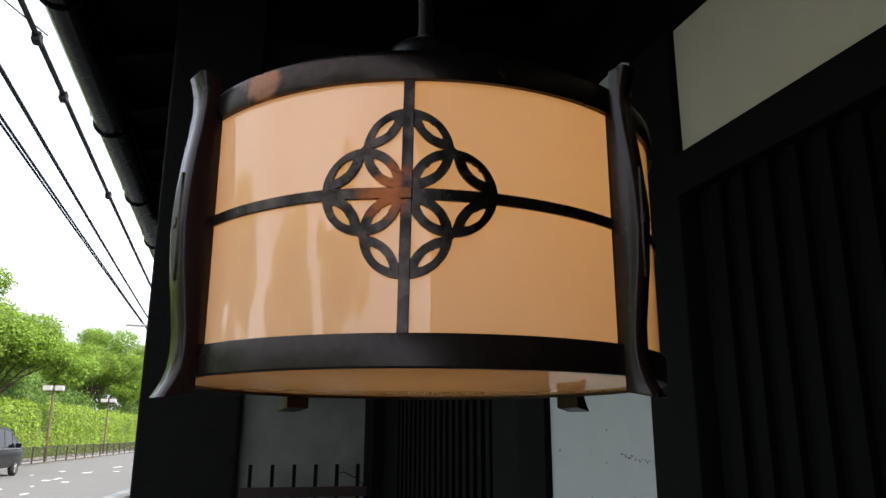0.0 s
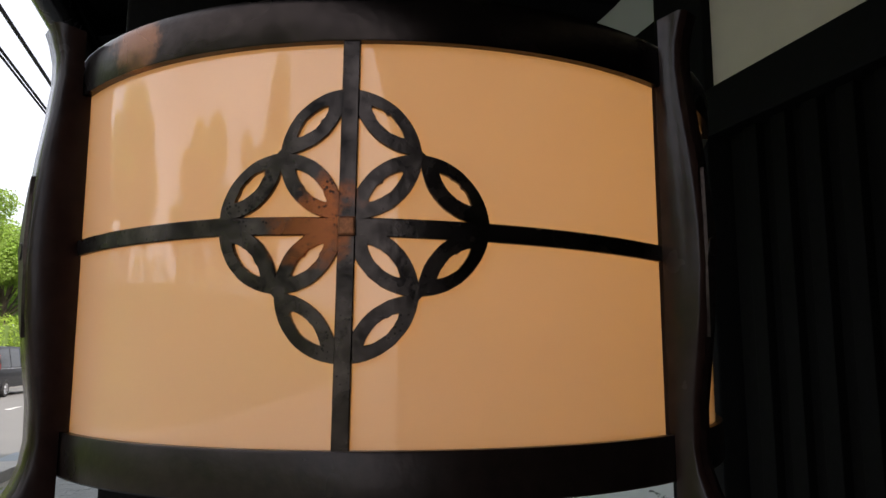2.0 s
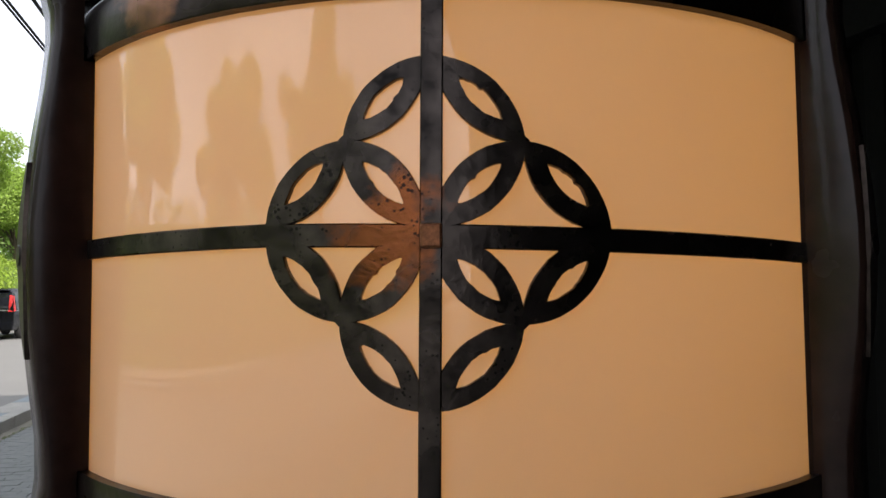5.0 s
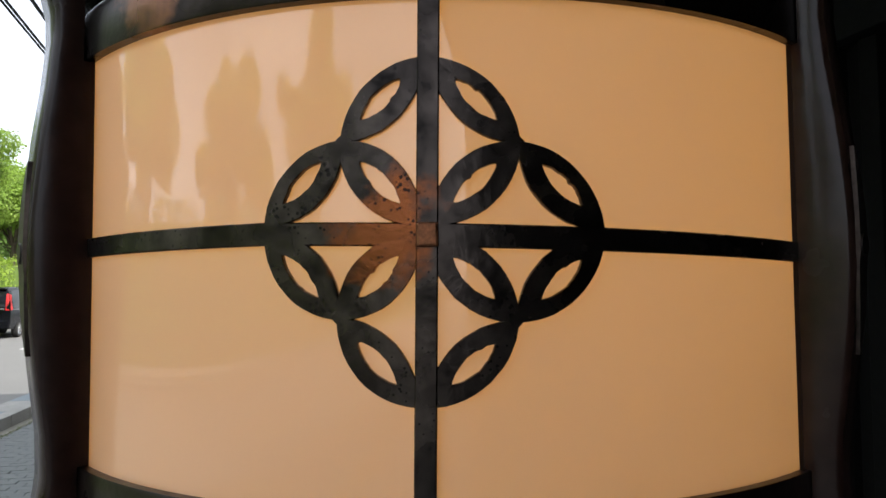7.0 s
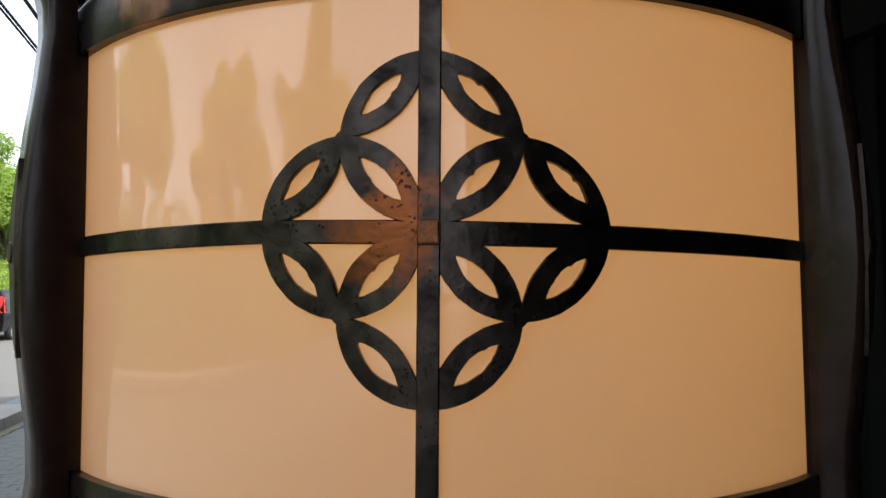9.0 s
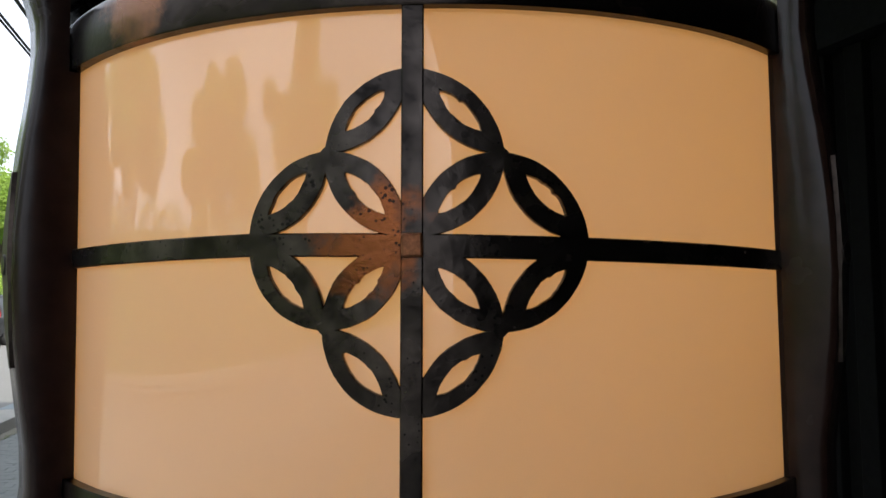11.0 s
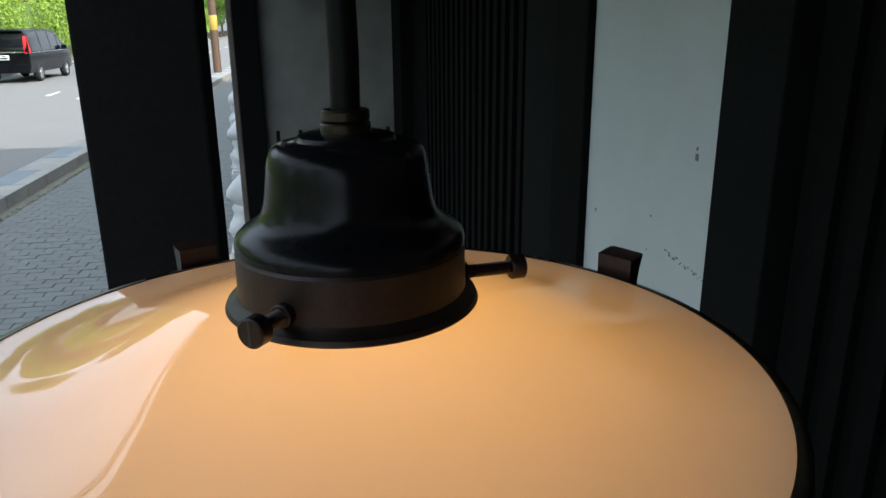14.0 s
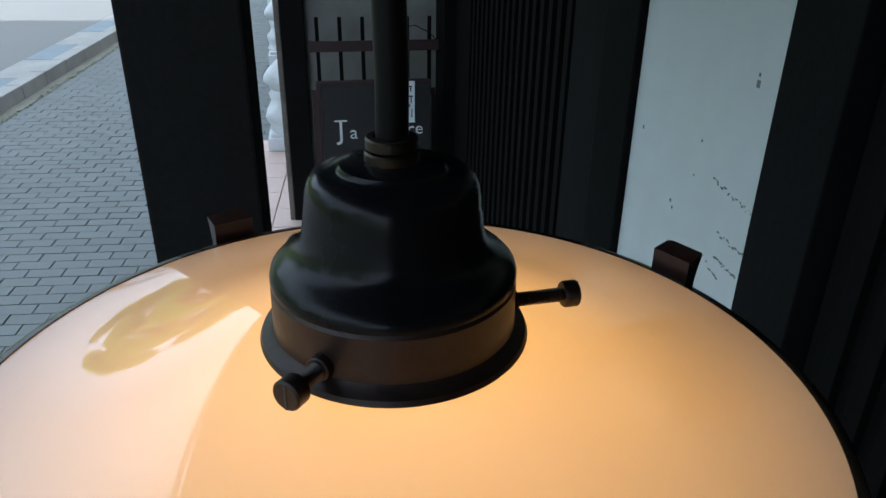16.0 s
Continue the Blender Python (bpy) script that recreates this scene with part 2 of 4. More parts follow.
M_ASPHALT = mat("worn_asphalt", (0.145, 0.145, 0.14), rough=0.9, vary=0.12, scale=0.7, fine=90, bump=0.1, bump_scale=150)
M_PAINT = mat("road_paint", (0.75, 0.75, 0.73), rough=0.8, vary=0.15, scale=4, fine=60)
M_LEAF = leaf_material("maple_leaf_green", (0.24, 0.37, 0.055))
M_LEAF2 = leaf_material("hedge_leaf_green", (0.27, 0.39, 0.055))
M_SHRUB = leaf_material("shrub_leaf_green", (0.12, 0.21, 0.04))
M_CARPAINT = mat("black_car_paint", (0.0035, 0.004, 0.006), rough=0.2, vary=0.1, scale=2, fine=30, spec=0.22)
M_CARGLASS = mat("tinted_car_glass", (0.006, 0.007, 0.008), rough=0.08, vary=0.05, scale=2)
M_CHROME = mat("bright_trim", (0.55, 0.56, 0.57), rough=0.25, metal=0.9, vary=0.1, scale=10)
M_TAIL = mat("red_lamp_lens", (0.45, 0.02, 0.02), rough=0.2, vary=0.1, scale=20)
M_TYRE = mat("tyre_rubber", (0.012, 0.012, 0.012), rough=0.8, vary=0.2, scale=20)
M_BARK = mat("bark", (0.10, 0.075, 0.055), rough=0.9, vary=0.4, scale=6, fine=50, bump=0.4, bump_scale=30)
M_FENCE = mat("brown_black_fence_paint", (0.035, 0.028, 0.024), rough=0.6, vary=0.2, scale=5)
M_LAMPPOLE = mat("brown_lamp_post_paint", (0.11, 0.065, 0.04), rough=0.6, vary=0.2, scale=5)
M_MILK = mat("white_lamp_panel", (0.40, 0.40, 0.39), rough=0.4, vary=0.05, scale=5)
M_WIRE = mat("black_cable", (0.006, 0.006, 0.007), rough=0.6, vary=0.2, scale=5, spec=0.2)
M_STONE = mat("pale_carved_stone", (0.50, 0.51, 0.52), rough=0.8, vary=0.15, scale=8, fine=90, bump=0.2, bump_scale=60)
M_TILE = mat("pink_floor_tile", (0.48, 0.36, 0.31), rough=0.6, vary=0.08, scale=4, fine=80, random_amt=0.2)
M_TRIM = mat("weathered_brown_trim", (0.11, 0.09, 0.075), rough=0.8, vary=0.4, scale=10, fine=70, bump=0.2, bump_scale=40)
M_BOARD = mat("blackboard", (0.014, 0.013, 0.014), rough=0.6, vary=0.3, scale=10, fine=60)
M_REDWOOD = mat("dark_red_frame", (0.022, 0.008, 0.007), rough=0.6, vary=0.3, scale=12, fine=80)
M_CHALK = mat("chalk_white", (0.62, 0.62, 0.6), rough=0.9, vary=0.15, scale=60)
M_PAPER = mat("white_paper", (0.72, 0.76, 0.78), rough=0.8, vary=0.05, scale=10)
M_INK = mat("black_ink", (0.02, 0.02, 0.02), rough=0.7, vary=0.1, scale=20)
M_ROOF = mat("grey_roof_tile", (0.06, 0.062, 0.066), rough=0.5, vary=0.25, scale=4, fine=40)
M_YELLOW = mat("yellow_band", (0.42, 0.29, 0.05), rough=0.6, vary=0.1, scale=5)
M_CONCRETE = mat("pole_concrete", (0.30, 0.29, 0.27), rough=0.9, vary=0.15, scale=3, fine=50)
M_BACKWALL = mat("far_wall_render", (0.35, 0.33, 0.30), rough=0.9, vary=0.15, scale=1, fine=20)

# ================= mesh helpers =================
def mesh_ob(name, bm, material, parent=None, m=None, smooth=None):
    me = bpy.data.meshes.new(name)
    bmesh.ops.recalc_face_normals(bm, faces=bm.faces)
    bm.to_mesh(me)
    bm.free()
    me.materials.append(material)
    if smooth:
        me.shade_smooth()
        me.set_sharp_from_angle(angle=radians(smooth))
    ob = new(name, me)
    if parent:
        ob.parent = parent
    if m is not None:
        ob.matrix_basis = m
    return ob


def part(name, bm, material, parent, label="", m=None, smooth=None):
    ob = mesh_ob(name, bm, material, parent, m, smooth)
    return tagged(ob, label) if label else ob


def thing(name, label, category, m=None, group="", kind=""):
    ob = new(name)
    if m is not None:
        ob.matrix_basis = m
    return tagged(ob, label, category, group, kind)


def box(x0, x1, y0, y1, z0, z1, bevel=0.0, bm=None):
    b = bm or bmesh.new()
    vs = [b.verts.new((x, y, z)) for z in (z0, z1) for y in (y0, y1) for x in (x0, x1)]
    for f in ((0, 1, 3, 2), (4, 6, 7, 5), (0, 4, 5, 1), (1, 5, 7, 3), (3, 7, 6, 2), (2, 6, 4, 0)):
        b.faces.new([vs[i] for i in f])
    if bevel and bm is None:
        bmesh.ops.recalc_face_normals(b, faces=b.faces)
        bmesh.ops.bevel(b, geom=list(b.edges), offset=bevel, segments=2, affect="EDGES", profile=0.6)
    return b


def lathe(profile, n=64, a0=0.0, a1=2 * math.pi, bm=None, close_profile=False):
    """Turn (r, z) points round the z axis; angle 0 faces -y."""
    b = bm or bmesh.new()
    full = abs(a1 - a0 - 2 * math.pi) < 1e-6
    cols = n if full else n + 1
    rings = []
    for i in range(cols):
        a = a0 + (a1 - a0) * i / n
        rings.append([b.verts.new((r * math.sin(a), -r * math.cos(a), z)) for r, z in profile])
    k = len(profile)
    for i in range(n):
        p, q = rings[i], rings[(i + 1) % cols]
        for j in range(k if close_profile else k - 1):
            b.faces.new((p[j], p[(j + 1) % k], q[(j + 1) % k], q[j]))
    if close_profile and not full:
        b.faces.new(rings[0])
        b.faces.new(rings[-1])
    return b


def tube(points, radius, n=10, bm=None):
    b = bm or bmesh.new()
    pts = [Vector(p) for p in points]
    rad = radius if isinstance(radius, (list, tuple)) else [radius] * len(pts)
    rings = []
    up = Vector((0.123, 0.456, 0.789)).normalized()
    for i, p in enumerate(pts):
        d = (pts[min(i + 1, len(pts) - 1)] - pts[max(i - 1, 0)]).normalized()
        s = d.cross(up).normalized()
        t = s.cross(d)
        rings.append([b.verts.new(p + rad[i] * (math.cos(2 * math.pi * k / n) * s + math.sin(2 * math.pi * k / n) * t)) for k in range(n)])
    for i in range(len(pts) - 1):
        for k in range(n):
            b.faces.new((rings[i][k], rings[i][(k + 1) % n], rings[i + 1][(k + 1) % n], rings[i + 1][k]))
    b.faces.new(rings[0])
    b.faces.new(rings[-1])
    return b


def local(name, label, category, u, w, z, frame_m=FAC, group="", kind=""):
    """An empty at its base in the building's or street's frame."""
    return thing(name, label, category, frame_m @ pose(w, u, z), group, kind)

# ================= the lantern =================
R_BAR, R_GLASS = 0.2125, 0.2100
Z_TOP, Z_BOT, Z_RIM, Z_BASE = 0.083, -0.0935, 0.1065, -0.1145
lantern = thing("hanging_lantern", "lit round hanging lantern of cream opal glass in blackened copper frame", "lantern", pose(0, 0, LZ))


def arc_strip(a0, a1, z0, z1, r0, r1, n=40):
    return lathe([(r0, z0), (r1, z0), (r1, z1), (r0, z1)], n, a0, a1, close_profile=True)


# glass: drum, dome and bottom dish, each with its own thickness
part("glass_drum", lathe([(R_GLASS, Z_BASE), (R_GLASS, Z_RIM - 0.006)], 128), M_GLASS, lantern, "glowing cream opal glass drum", smooth=40)
DOME = [(0.052, 0.1455), (0.062, 0.1438), (0.080, 0.1394), (0.100, 0.1335), (0.120, 0.1265), (0.140, 0.1190), (0.158, 0.1132), (0.174, 0.1095), (0.188, 0.1074), (0.200, 0.1064), (0.2078, 0.1060)]
part("glass_dome", lathe(DOME, 128), M_GLASS, lantern, "glowing cream opal glass dome with glossy top", smooth=40)
part("bottom_glass", lathe([(0.0005, Z_BASE + 0.001), (0.12, Z_BASE + 0.001), (0.2080, Z_BASE + 0.002)], 96), M_GLASS, lantern, "flat opal glass bottom pane", smooth=30)

# upper and lower hoops
part("upper_band", lathe([(0.2078, Z_TOP), (0.2140, Z_TOP), (0.2143, Z_TOP + 0.001), (0.2143, 0.1008), (0.2139, 0.1036), (0.2127, 0.1056), (0.2104, 0.1066), (0.2070, 0.1067)], 160, close_profile=True), M_RIM, lantern, "blackened copper hoop with orange tarnish", smooth=35)
part("lower_band", lathe([(0.2082, Z_BASE - 0.001), (0.2135, Z_BASE - 0.001), (0.2143, Z_BASE), (0.2143, Z_BOT - 0.001), (0.2138, Z_BOT), (0.2082, Z_BOT)], 160, close_profile=True), M_BAND, lantern, "blackened copper hoop, pitted", smooth=35)

# crossing bars of the four panels
BAR_H = 0.0041
# angle, half width to the front and to the back, outer reach against the left post
POSTS = ((-49.3, 0.0122, 0.0138, 0.0), (46.9, 0.0091, 0.0078, -0.0012), (134.6, 0.0138, 0.0138, 0.0), (-137.0, 0.0138, 0.0138, 0.0))
EDGES = [(-46.2, 44.4), (52.4, 132.0), (141.6, 218.0), (227.6, 305.9)]
for k, (a0, a1) in enumerate(EDGES):
    mid = radians((a0 + a1) / 2) if k else 0.0
    for b0, b1 in ((a0 - 4.5, a0), (a1, a1 + 4.5)):
        part("stile", arc_strip(radians(b0), radians(b1), Z_BOT, Z_TOP, R_GLASS + 0.0002, R_BAR - 0.0004, 6), M_STILE, lantern, "dark brown lacquered stile", smooth=35)
    def strip(fn, n, r1):
        b = bmesh.new()
        rows = []
        for i in range(n + 1):
            (aa, za), (ab, zb_) = fn(i / n)
            rows.append([b.verts.new((r * math.sin(x), -r * math.cos(x), z)) for r, x, z in ((R_GLASS + 0.0002, aa, za), (r1 - 0.0005, aa, za), (r1, aa + (ab - aa) * 0.06, za + (zb_ - za) * 0.06), (r1, ab - (ab - aa) * 0.06, zb_ - (zb_ - za) * 0.06), (r1 - 0.0005, ab, zb_), (R_GLASS + 0.0002, ab, zb_))])
        for i in range(n):
            for q in range(6):
                b.faces.new((rows[i][q], rows[i][(q + 1) % 6], rows[i + 1][(q + 1) % 6], rows[i + 1][q]))
        b.faces.new(rows[0])
        b.faces.new(rows[-1])
        return b

    def lean(a):
        x = a * R_BAR
        return 0.0 if k else float(np.interp(x, (-0.165, -0.06, 0.0, 0.06, 0.16), (0.0004, 0.0014, 0.0000, -0.0016, -0.0044)))

    h0, h1 = radians(a0 - 1), radians(a1 + 1)
    part("horizontal_bar", strip(lambda t: ((h0 + (h1 - h0) * t, lean(h0 + (h1 - h0) * t) - BAR_H), (h0 + (h1 - h0) * t, lean(h0 + (h1 - h0) * t) + BAR_H)), 36, R_BAR), M_COPPER, lantern, smooth=25)
    da, off = 0.0038 / R_BAR, (0.0 if k else 0.0024 / R_BAR)
    part("vertical_bar", strip(lambda t: ((mid - da - off * (1 - t), Z_BOT + (Z_TOP - Z_BOT) * t), (mid + da - off * (1 - t), Z_BOT + (Z_TOP - Z_BOT) * t)), 12, R_BAR + 0.0010), M_COPPER, lantern, smooth=25)

# rosette of interlaced rings on the front panel: each petal is a lens-shaped ring
# each quarter has its own pitch and starts beside the crossing bars, uneven as it was cut
PITCH_X, PITCH_Y = {-1: 0.0281, 1: 0.0305}, {-1: 0.0290, 1: 0.0287}
HEART_X, HEART_Y = {-1: -0.0037, 1: -0.0002}, {-1: -0.0006, 1: 0.0030}
TURN = Matrix.Rotation(radians(-1.2), 2)
RISE = Vector((0.0, 0.0006))


def lens(p, q, reach, sag_a, sag_b, n=14):
    """Outline of a lens along p to q: two arcs of that half length and bulge."""
    c, ax = (p + q) / 2, (q - p).normalized()
    nx = Vector((-ax.y, ax.x))
    out = []
    for side, sag in ((1, sag_a), (-1, sag_b)):
        rad = (reach * reach + sag * sag) / (2 * sag)
        half = math.asin(min(1, reach / rad))
        for i in range(n):
            t = -half + 2 * half * i / n
            out.append(c + side * nx * (rad * math.cos(t) - (rad - sag)) + side * ax * rad * math.sin(t))
    return out


def bent(v, r):
    v = TURN @ v + RISE
    return (r * math.sin(v.x / R_BAR), -r * math.cos(v.x / R_BAR), v.y)


def petal(p, q, sag_a, sag_b, seed):
    outer, inner = lens(p, q, (q - p).length / 2 + 0.0006, sag_a, sag_b), lens(p, q, 0.0101, 0.0029, 0.0029)
    b = bmesh.new()
    layers = []
    mid = (p + q) / 2
    for rr, grow in ((R_GLASS + 0.0002, 0), (R_BAR - 0.0006, 0), (R_BAR, 0.0003)):
        r2 = random.Random(seed)
        lo = [b.verts.new(bent(v - (v - mid).normalized() * (grow + r2.uniform(-0.00012, 0.00012)), rr)) for v in outer]
        li = [b.verts.new(bent(v + (v - mid).normalized() * (grow + r2.uniform(-0.0002, 0.0002) - (0.0007 if r2.random() < 0.06 else 0)), rr)) for v in inner]
        layers.append((lo, li))
    n = len(outer)
    for i in range(n):
        j = (i + 1) % n
        b.faces.new((layers[2][0][i], layers[2][0][j], layers[2][1][j], layers[2][1][i]))
        b.faces.new((layers[0][0][i], layers[0][0][j], layers[0][1][j], layers[0][1][i]))
        for s in (0, 1):
            for u in (0, 1):
                b.faces.new((layers[u][s][i], layers[u][s][j], layers[u + 1][s][j], layers[u + 1][s][i]))
    return b


seed = 1
for sx in (-1, 1):
    for sy in (-1, 1):
        o = Vector((HEART_X[sx], HEART_Y[sy]))
        ex, ey = Vector((sx * PITCH_X[sx], 0)), Vector((0, sy * PITCH_Y[sy]))
        d = o + ex + ey
        for p, q, kind in ((o, d, 0), (d, o + 2 * ey, 1), (d, o + 2 * ex, 2)):
            sag_a = sag_b = 0.0094
            if kind:
                ax = (q - p).normalized()
                outward = Vector((-ax.y, ax.x)).dot((p + q) / 2) > 0
                over, under = (0.0078 if sy > 0 else 0.0085), (0.0090 if kind == 1 else 0.0099)
                sag_a, sag_b = (over, under) if outward else (under, over)
            part("ring_petal", petal(p, q, sag_a, sag_b, seed), M_COPPER, lantern, "blackened copper petal with orange tarnish")
            seed += 1
        b = bmesh.new()
        tops = [[b.verts.new(bent(d - (ex + ey) * 0.05 + 0.0036 * Vector((math.cos(a), math.sin(a))), rr)) for a in [math.pi * 2 * i / 12 for i in range(12)]] for rr in (R_GLASS + 0.0002, R_BAR - 0.0002)]
        for i in range(12):
            b.faces.new((tops[0][i], tops[0][(i + 1) % 12], tops[1][(i + 1) % 12], tops[1][i]))
        b.faces.new(tops[1])
        part("joint", b, M_COPPER, lantern)
boss = box(-0.0038, 0.0038, -0.0016, 0.0, -0.0042, 0.0042, 0.0010)
part("centre_rivet", boss, M_RIVET, lantern, "square bare copper rivet plate", m=pose(-0.0010, -R_BAR - 0.0004, 0))


def post_mesh(front, back, out):
    """Upright with a wavy outer edge, flaring at its head and foot; x is the way out."""
    b = bmesh.new()
    prof = [(-0.131, 0.2385), (-0.128, 0.2365), (-0.120, 0.2318), (-0.110, 0.2283), (-0.098, 0.2267), (-0.080, 0.2272), (-0.060, 0.2298), (-0.035, 0.2328), (-0.010, 0.2343), (0.010, 0.2342), (0.030, 0.2328), (0.050, 0.2308), (0.072, 0.2278), (0.092, 0.2258), (0.104, 0.2260), (0.114, 0.2282), (0.1205, 0.2305)]
    rows = []
    for z, ro in prof:
        c = 0.0025
        zi = max(-0.127, min(0.1185, z))
        ro, lo, hi = ro + out, -front, back
        rows.append([b.verts.new(v) for v in ((0.2146, lo, zi), (ro - c, lo, z), (ro, lo + c, z), (ro, hi - c, z), (ro - c, hi, z), (0.2146, hi, zi))])
    for i in range(len(rows) - 1):
        for k in range(6):
            b.faces.new((rows[i][k], rows[i][(k + 1) % 6], rows[i + 1][(k + 1) % 6], rows[i + 1][k]))
    b.faces.new(rows[0])
    b.faces.new(rows[-1])
    return b


for k, (ang, front, back, out) in enumerate(POSTS):
    m = pose(0, 0, 0, 0, 0, ang - 90)
    lo, hi = (front, back) if ang > 0 else (back, front)
    ob = part("post", post_mesh(lo, hi, out), M_LACQUER, lantern, "dark brown lacquered upright with flared ends", m=m, smooth=50)
    # between the hoops the upright reaches in to the glass
    part("inner_edge", box(0.2106, 0.2147, -lo, hi, Z_BOT + 0.0004, Z_TOP - 0.0004), M_LACQUER, ob)
    mid_t = (hi - lo) / 2
    b = bmesh.new()
    rows = []
    for i in range(13):
        t = -1 + i / 6
        hwid, zz = 0.0015 + min(0.0075, (lo + hi) / 2 - 0.003) * (1 - abs(t) ** 2.2), -0.004 + 0.042 * t
        ro = 0.2342 - 0.0022 * t * t - (0.0006 if t < 0 else 0)
        ro += out
        rows.append([b.verts.new(v) for v in ((ro - 0.002, mid_t - hwid, zz), (ro + 0.0016, mid_t - hwid * 0.7, zz), (ro + 0.0016, mid_t + hwid * 0.7, zz), (ro - 0.002, mid_t + hwid, zz))])
    for i in range(12):
        for q in range(3):
            b.faces.new((rows[i][q], rows[i][q + 1], rows[i + 1][q + 1], rows[i + 1][q]))
    part("escutcheon", b, M_PLATE, ob, "long worn copper plate", smooth=40)
    peg = lathe([(0.0005, 0.0), (0.0042, 0.0), (0.0048, -0.0008), (0.0048, -0.004)], 16)
    part("peg", peg, M_IRON, ob, "dark round peg", m=pose(0.2364 + out, mid_t, -0.002, 0, 90, 0), smooth=40)

# fitter on top: lipped collar, bell, washer, nut and stem
part("collar", lathe([(0.050, 0.1465), (0.0585, 0.1445), (0.0612, 0.1430), (0.0624, 0.1446), (0.0614, 0.1468), (0.0575, 0.1490), (0.0560, 0.1510), (0.0557, 0.1715), (0.0545, 0.1735), (0.040, 0.1735)], 96), M_IRON, lantern, "brown-black iron collar with rolled lip", smooth=30)
part("bell_cap", lathe([(0.0545, 0.1730), (0.0556, 0.1738), (0.0557, 0.1762), (0.0549, 0.1788), (0.0523, 0.1815), (0.0480, 0.1840), (0.0442, 0.1866), (0.0420, 0.1896), (0.0405, 0.1945), (0.0394, 0.2020), (0.0384, 0.2100), (0.0376, 0.2155), (0.0360, 0.2192), (0.0330, 0.2216), (0.0290, 0.2226), (0.0242, 0.2228), (0.0234, 0.2236), (0.0226, 0.2254), (0.0180, 0.2266), (0.0120, 0.2270)], 96), M_ENAMEL, lantern, "glossy black enamel bell cap", smooth=50)
nut = bmesh.new()
for z0, z1, r in ((0.2262, 0.2312, 0.0120), (0.2318, 0.2372, 0.0114)):
    prof = [(0.008, z0), (r - 0.0008, z0), (r, z0 + 0.0008), (r, z1 - 0.0008), (r - 0.0008, z1), (0.008, z1)]
    lathe(prof, 24, bm=nut)
part("lock_nut", nut, M_BRASS, lantern, "dull brass lock nut", smooth=20)
part("stem", tube([(0, 0, 0.232), (0.0005, 0, 0.262), (-0.001, 0.001, 0.32), (-0.002, 0.002, 0.42), (-0.002, 0.003, 0.55), (0, 0, 0.68), (0, 0, 0.90)], 0.0071, 20), M_STEM, lantern, "black suspension tube", smooth=50)


def screw(ang, reach, z0=0.1555):
    """Slotted set screw standing out of the collar."""
    m = pose(0, 0, z0, 0, 0, ang)
    holder = part("set_screw", lathe([(0.0008, 0.050), (0.0052, 0.050), (0.0056, 0.0555), (0.0056, 0.0595), (0.0050, 0.0600), (0.0008, 0.0600)], 12), M_IRON, lantern, "rusty slotted set screw", m=m @ pose(0, 0, 0, 0, 90, 0))
    b = bmesh.new()
    z, prof = 0.059, []
    while z < reach - 0.008:
        prof += [(0.0037, z), (0.0030, z + 0.0006)]
        z += 0.0012
    lathe(prof, 14, bm=b)
    part("thread", b, M_IRON, holder, smooth=20)
    b = lathe([(0.0030, reach - 0.0082), (0.0060, reach - 0.0080), (0.0067, reach - 0.0070), (0.0067, reach - 0.0008), (0.0058, reach), (0.0005, reach)], 24)
    head = part("screw_head", b, M_IRON, holder, smooth=35)
    part("slot", box(-0.0060, 0.0060, -0.0006, 0.0006, reach - 0.0005, reach + 0.00015), M_INK, holder)


screw(21.5, 0.0920, 0.1505)
screw(-110.5, 0.0800)
screw(140.0, 0.0860)

# ================= the building front =================
WALL = 0.765          # the front wall's plane, towards +x of the building's frame
ZB0, ZB1 = 1.995, 2.088


def built(name, label, category, bm, material, kind="structure", smooth=None):
    return tagged(mesh_ob(name, bm, material, m=FAC, smooth=smooth), label, category, kind=kind)


built("wall_front", "black-stained timber front wall behind the panels", "wall", box(WALL + 0.045, WALL + 0.20, -4.0, 4.40, 0.0, 3.2), M_BLACKWOOD)
built("wall_upper", "plaster strip above the dark beam, tinted for lantern glow", "wall", box(WALL, WALL + 0.045, -3.9, 0.672, ZB1, 2.402), M_GLOWPLASTER)
built("wall_panel", "white plaster panel with dark scuffs", "wall", box(WALL, WALL + 0.045, 0.84, 1.44, 0.10, 2.445), M_PLASTER)
built("wall_sill", "dark timber sill under the plaster panel", "trim", box(WALL - 0.03, WALL + 0.045, 0.84, 1.44, 0.0, 0.10, 0.004), M_BLACKWOOD)
built("beam_lower", "black timber beam along the front", "beam", box(WALL - 0.028, WALL + 0.045, -3.9, 0.672, ZB0, ZB1, 0.004), M_GREYWOOD)
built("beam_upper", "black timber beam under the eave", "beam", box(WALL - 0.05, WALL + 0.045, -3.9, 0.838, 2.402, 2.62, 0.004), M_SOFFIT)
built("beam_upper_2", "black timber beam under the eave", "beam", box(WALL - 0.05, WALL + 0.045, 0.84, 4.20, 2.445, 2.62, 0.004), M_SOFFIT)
built("rail_upper", "black rail across the plaster panel", "beam", box(WALL - 0.018, WALL - 0.001, 0.842, 1.438, 2.185, 2.312, 0.003), M_BLACKWOOD)
for u0, u1, w0, lab in ((0.672, 0.84, WALL - 0.022, M_GREYWOOD), (1.44, 1.66, WALL - 0.022, M_BLACKWOOD)):
    ob = tagged(mesh_ob("timber_post", box(w0, WALL + 0.044, u0, u1, 0.0, 2.402, 0.005), lab, m=FAC), "black-stained square timber post in the front wall", "post", group="wall posts")
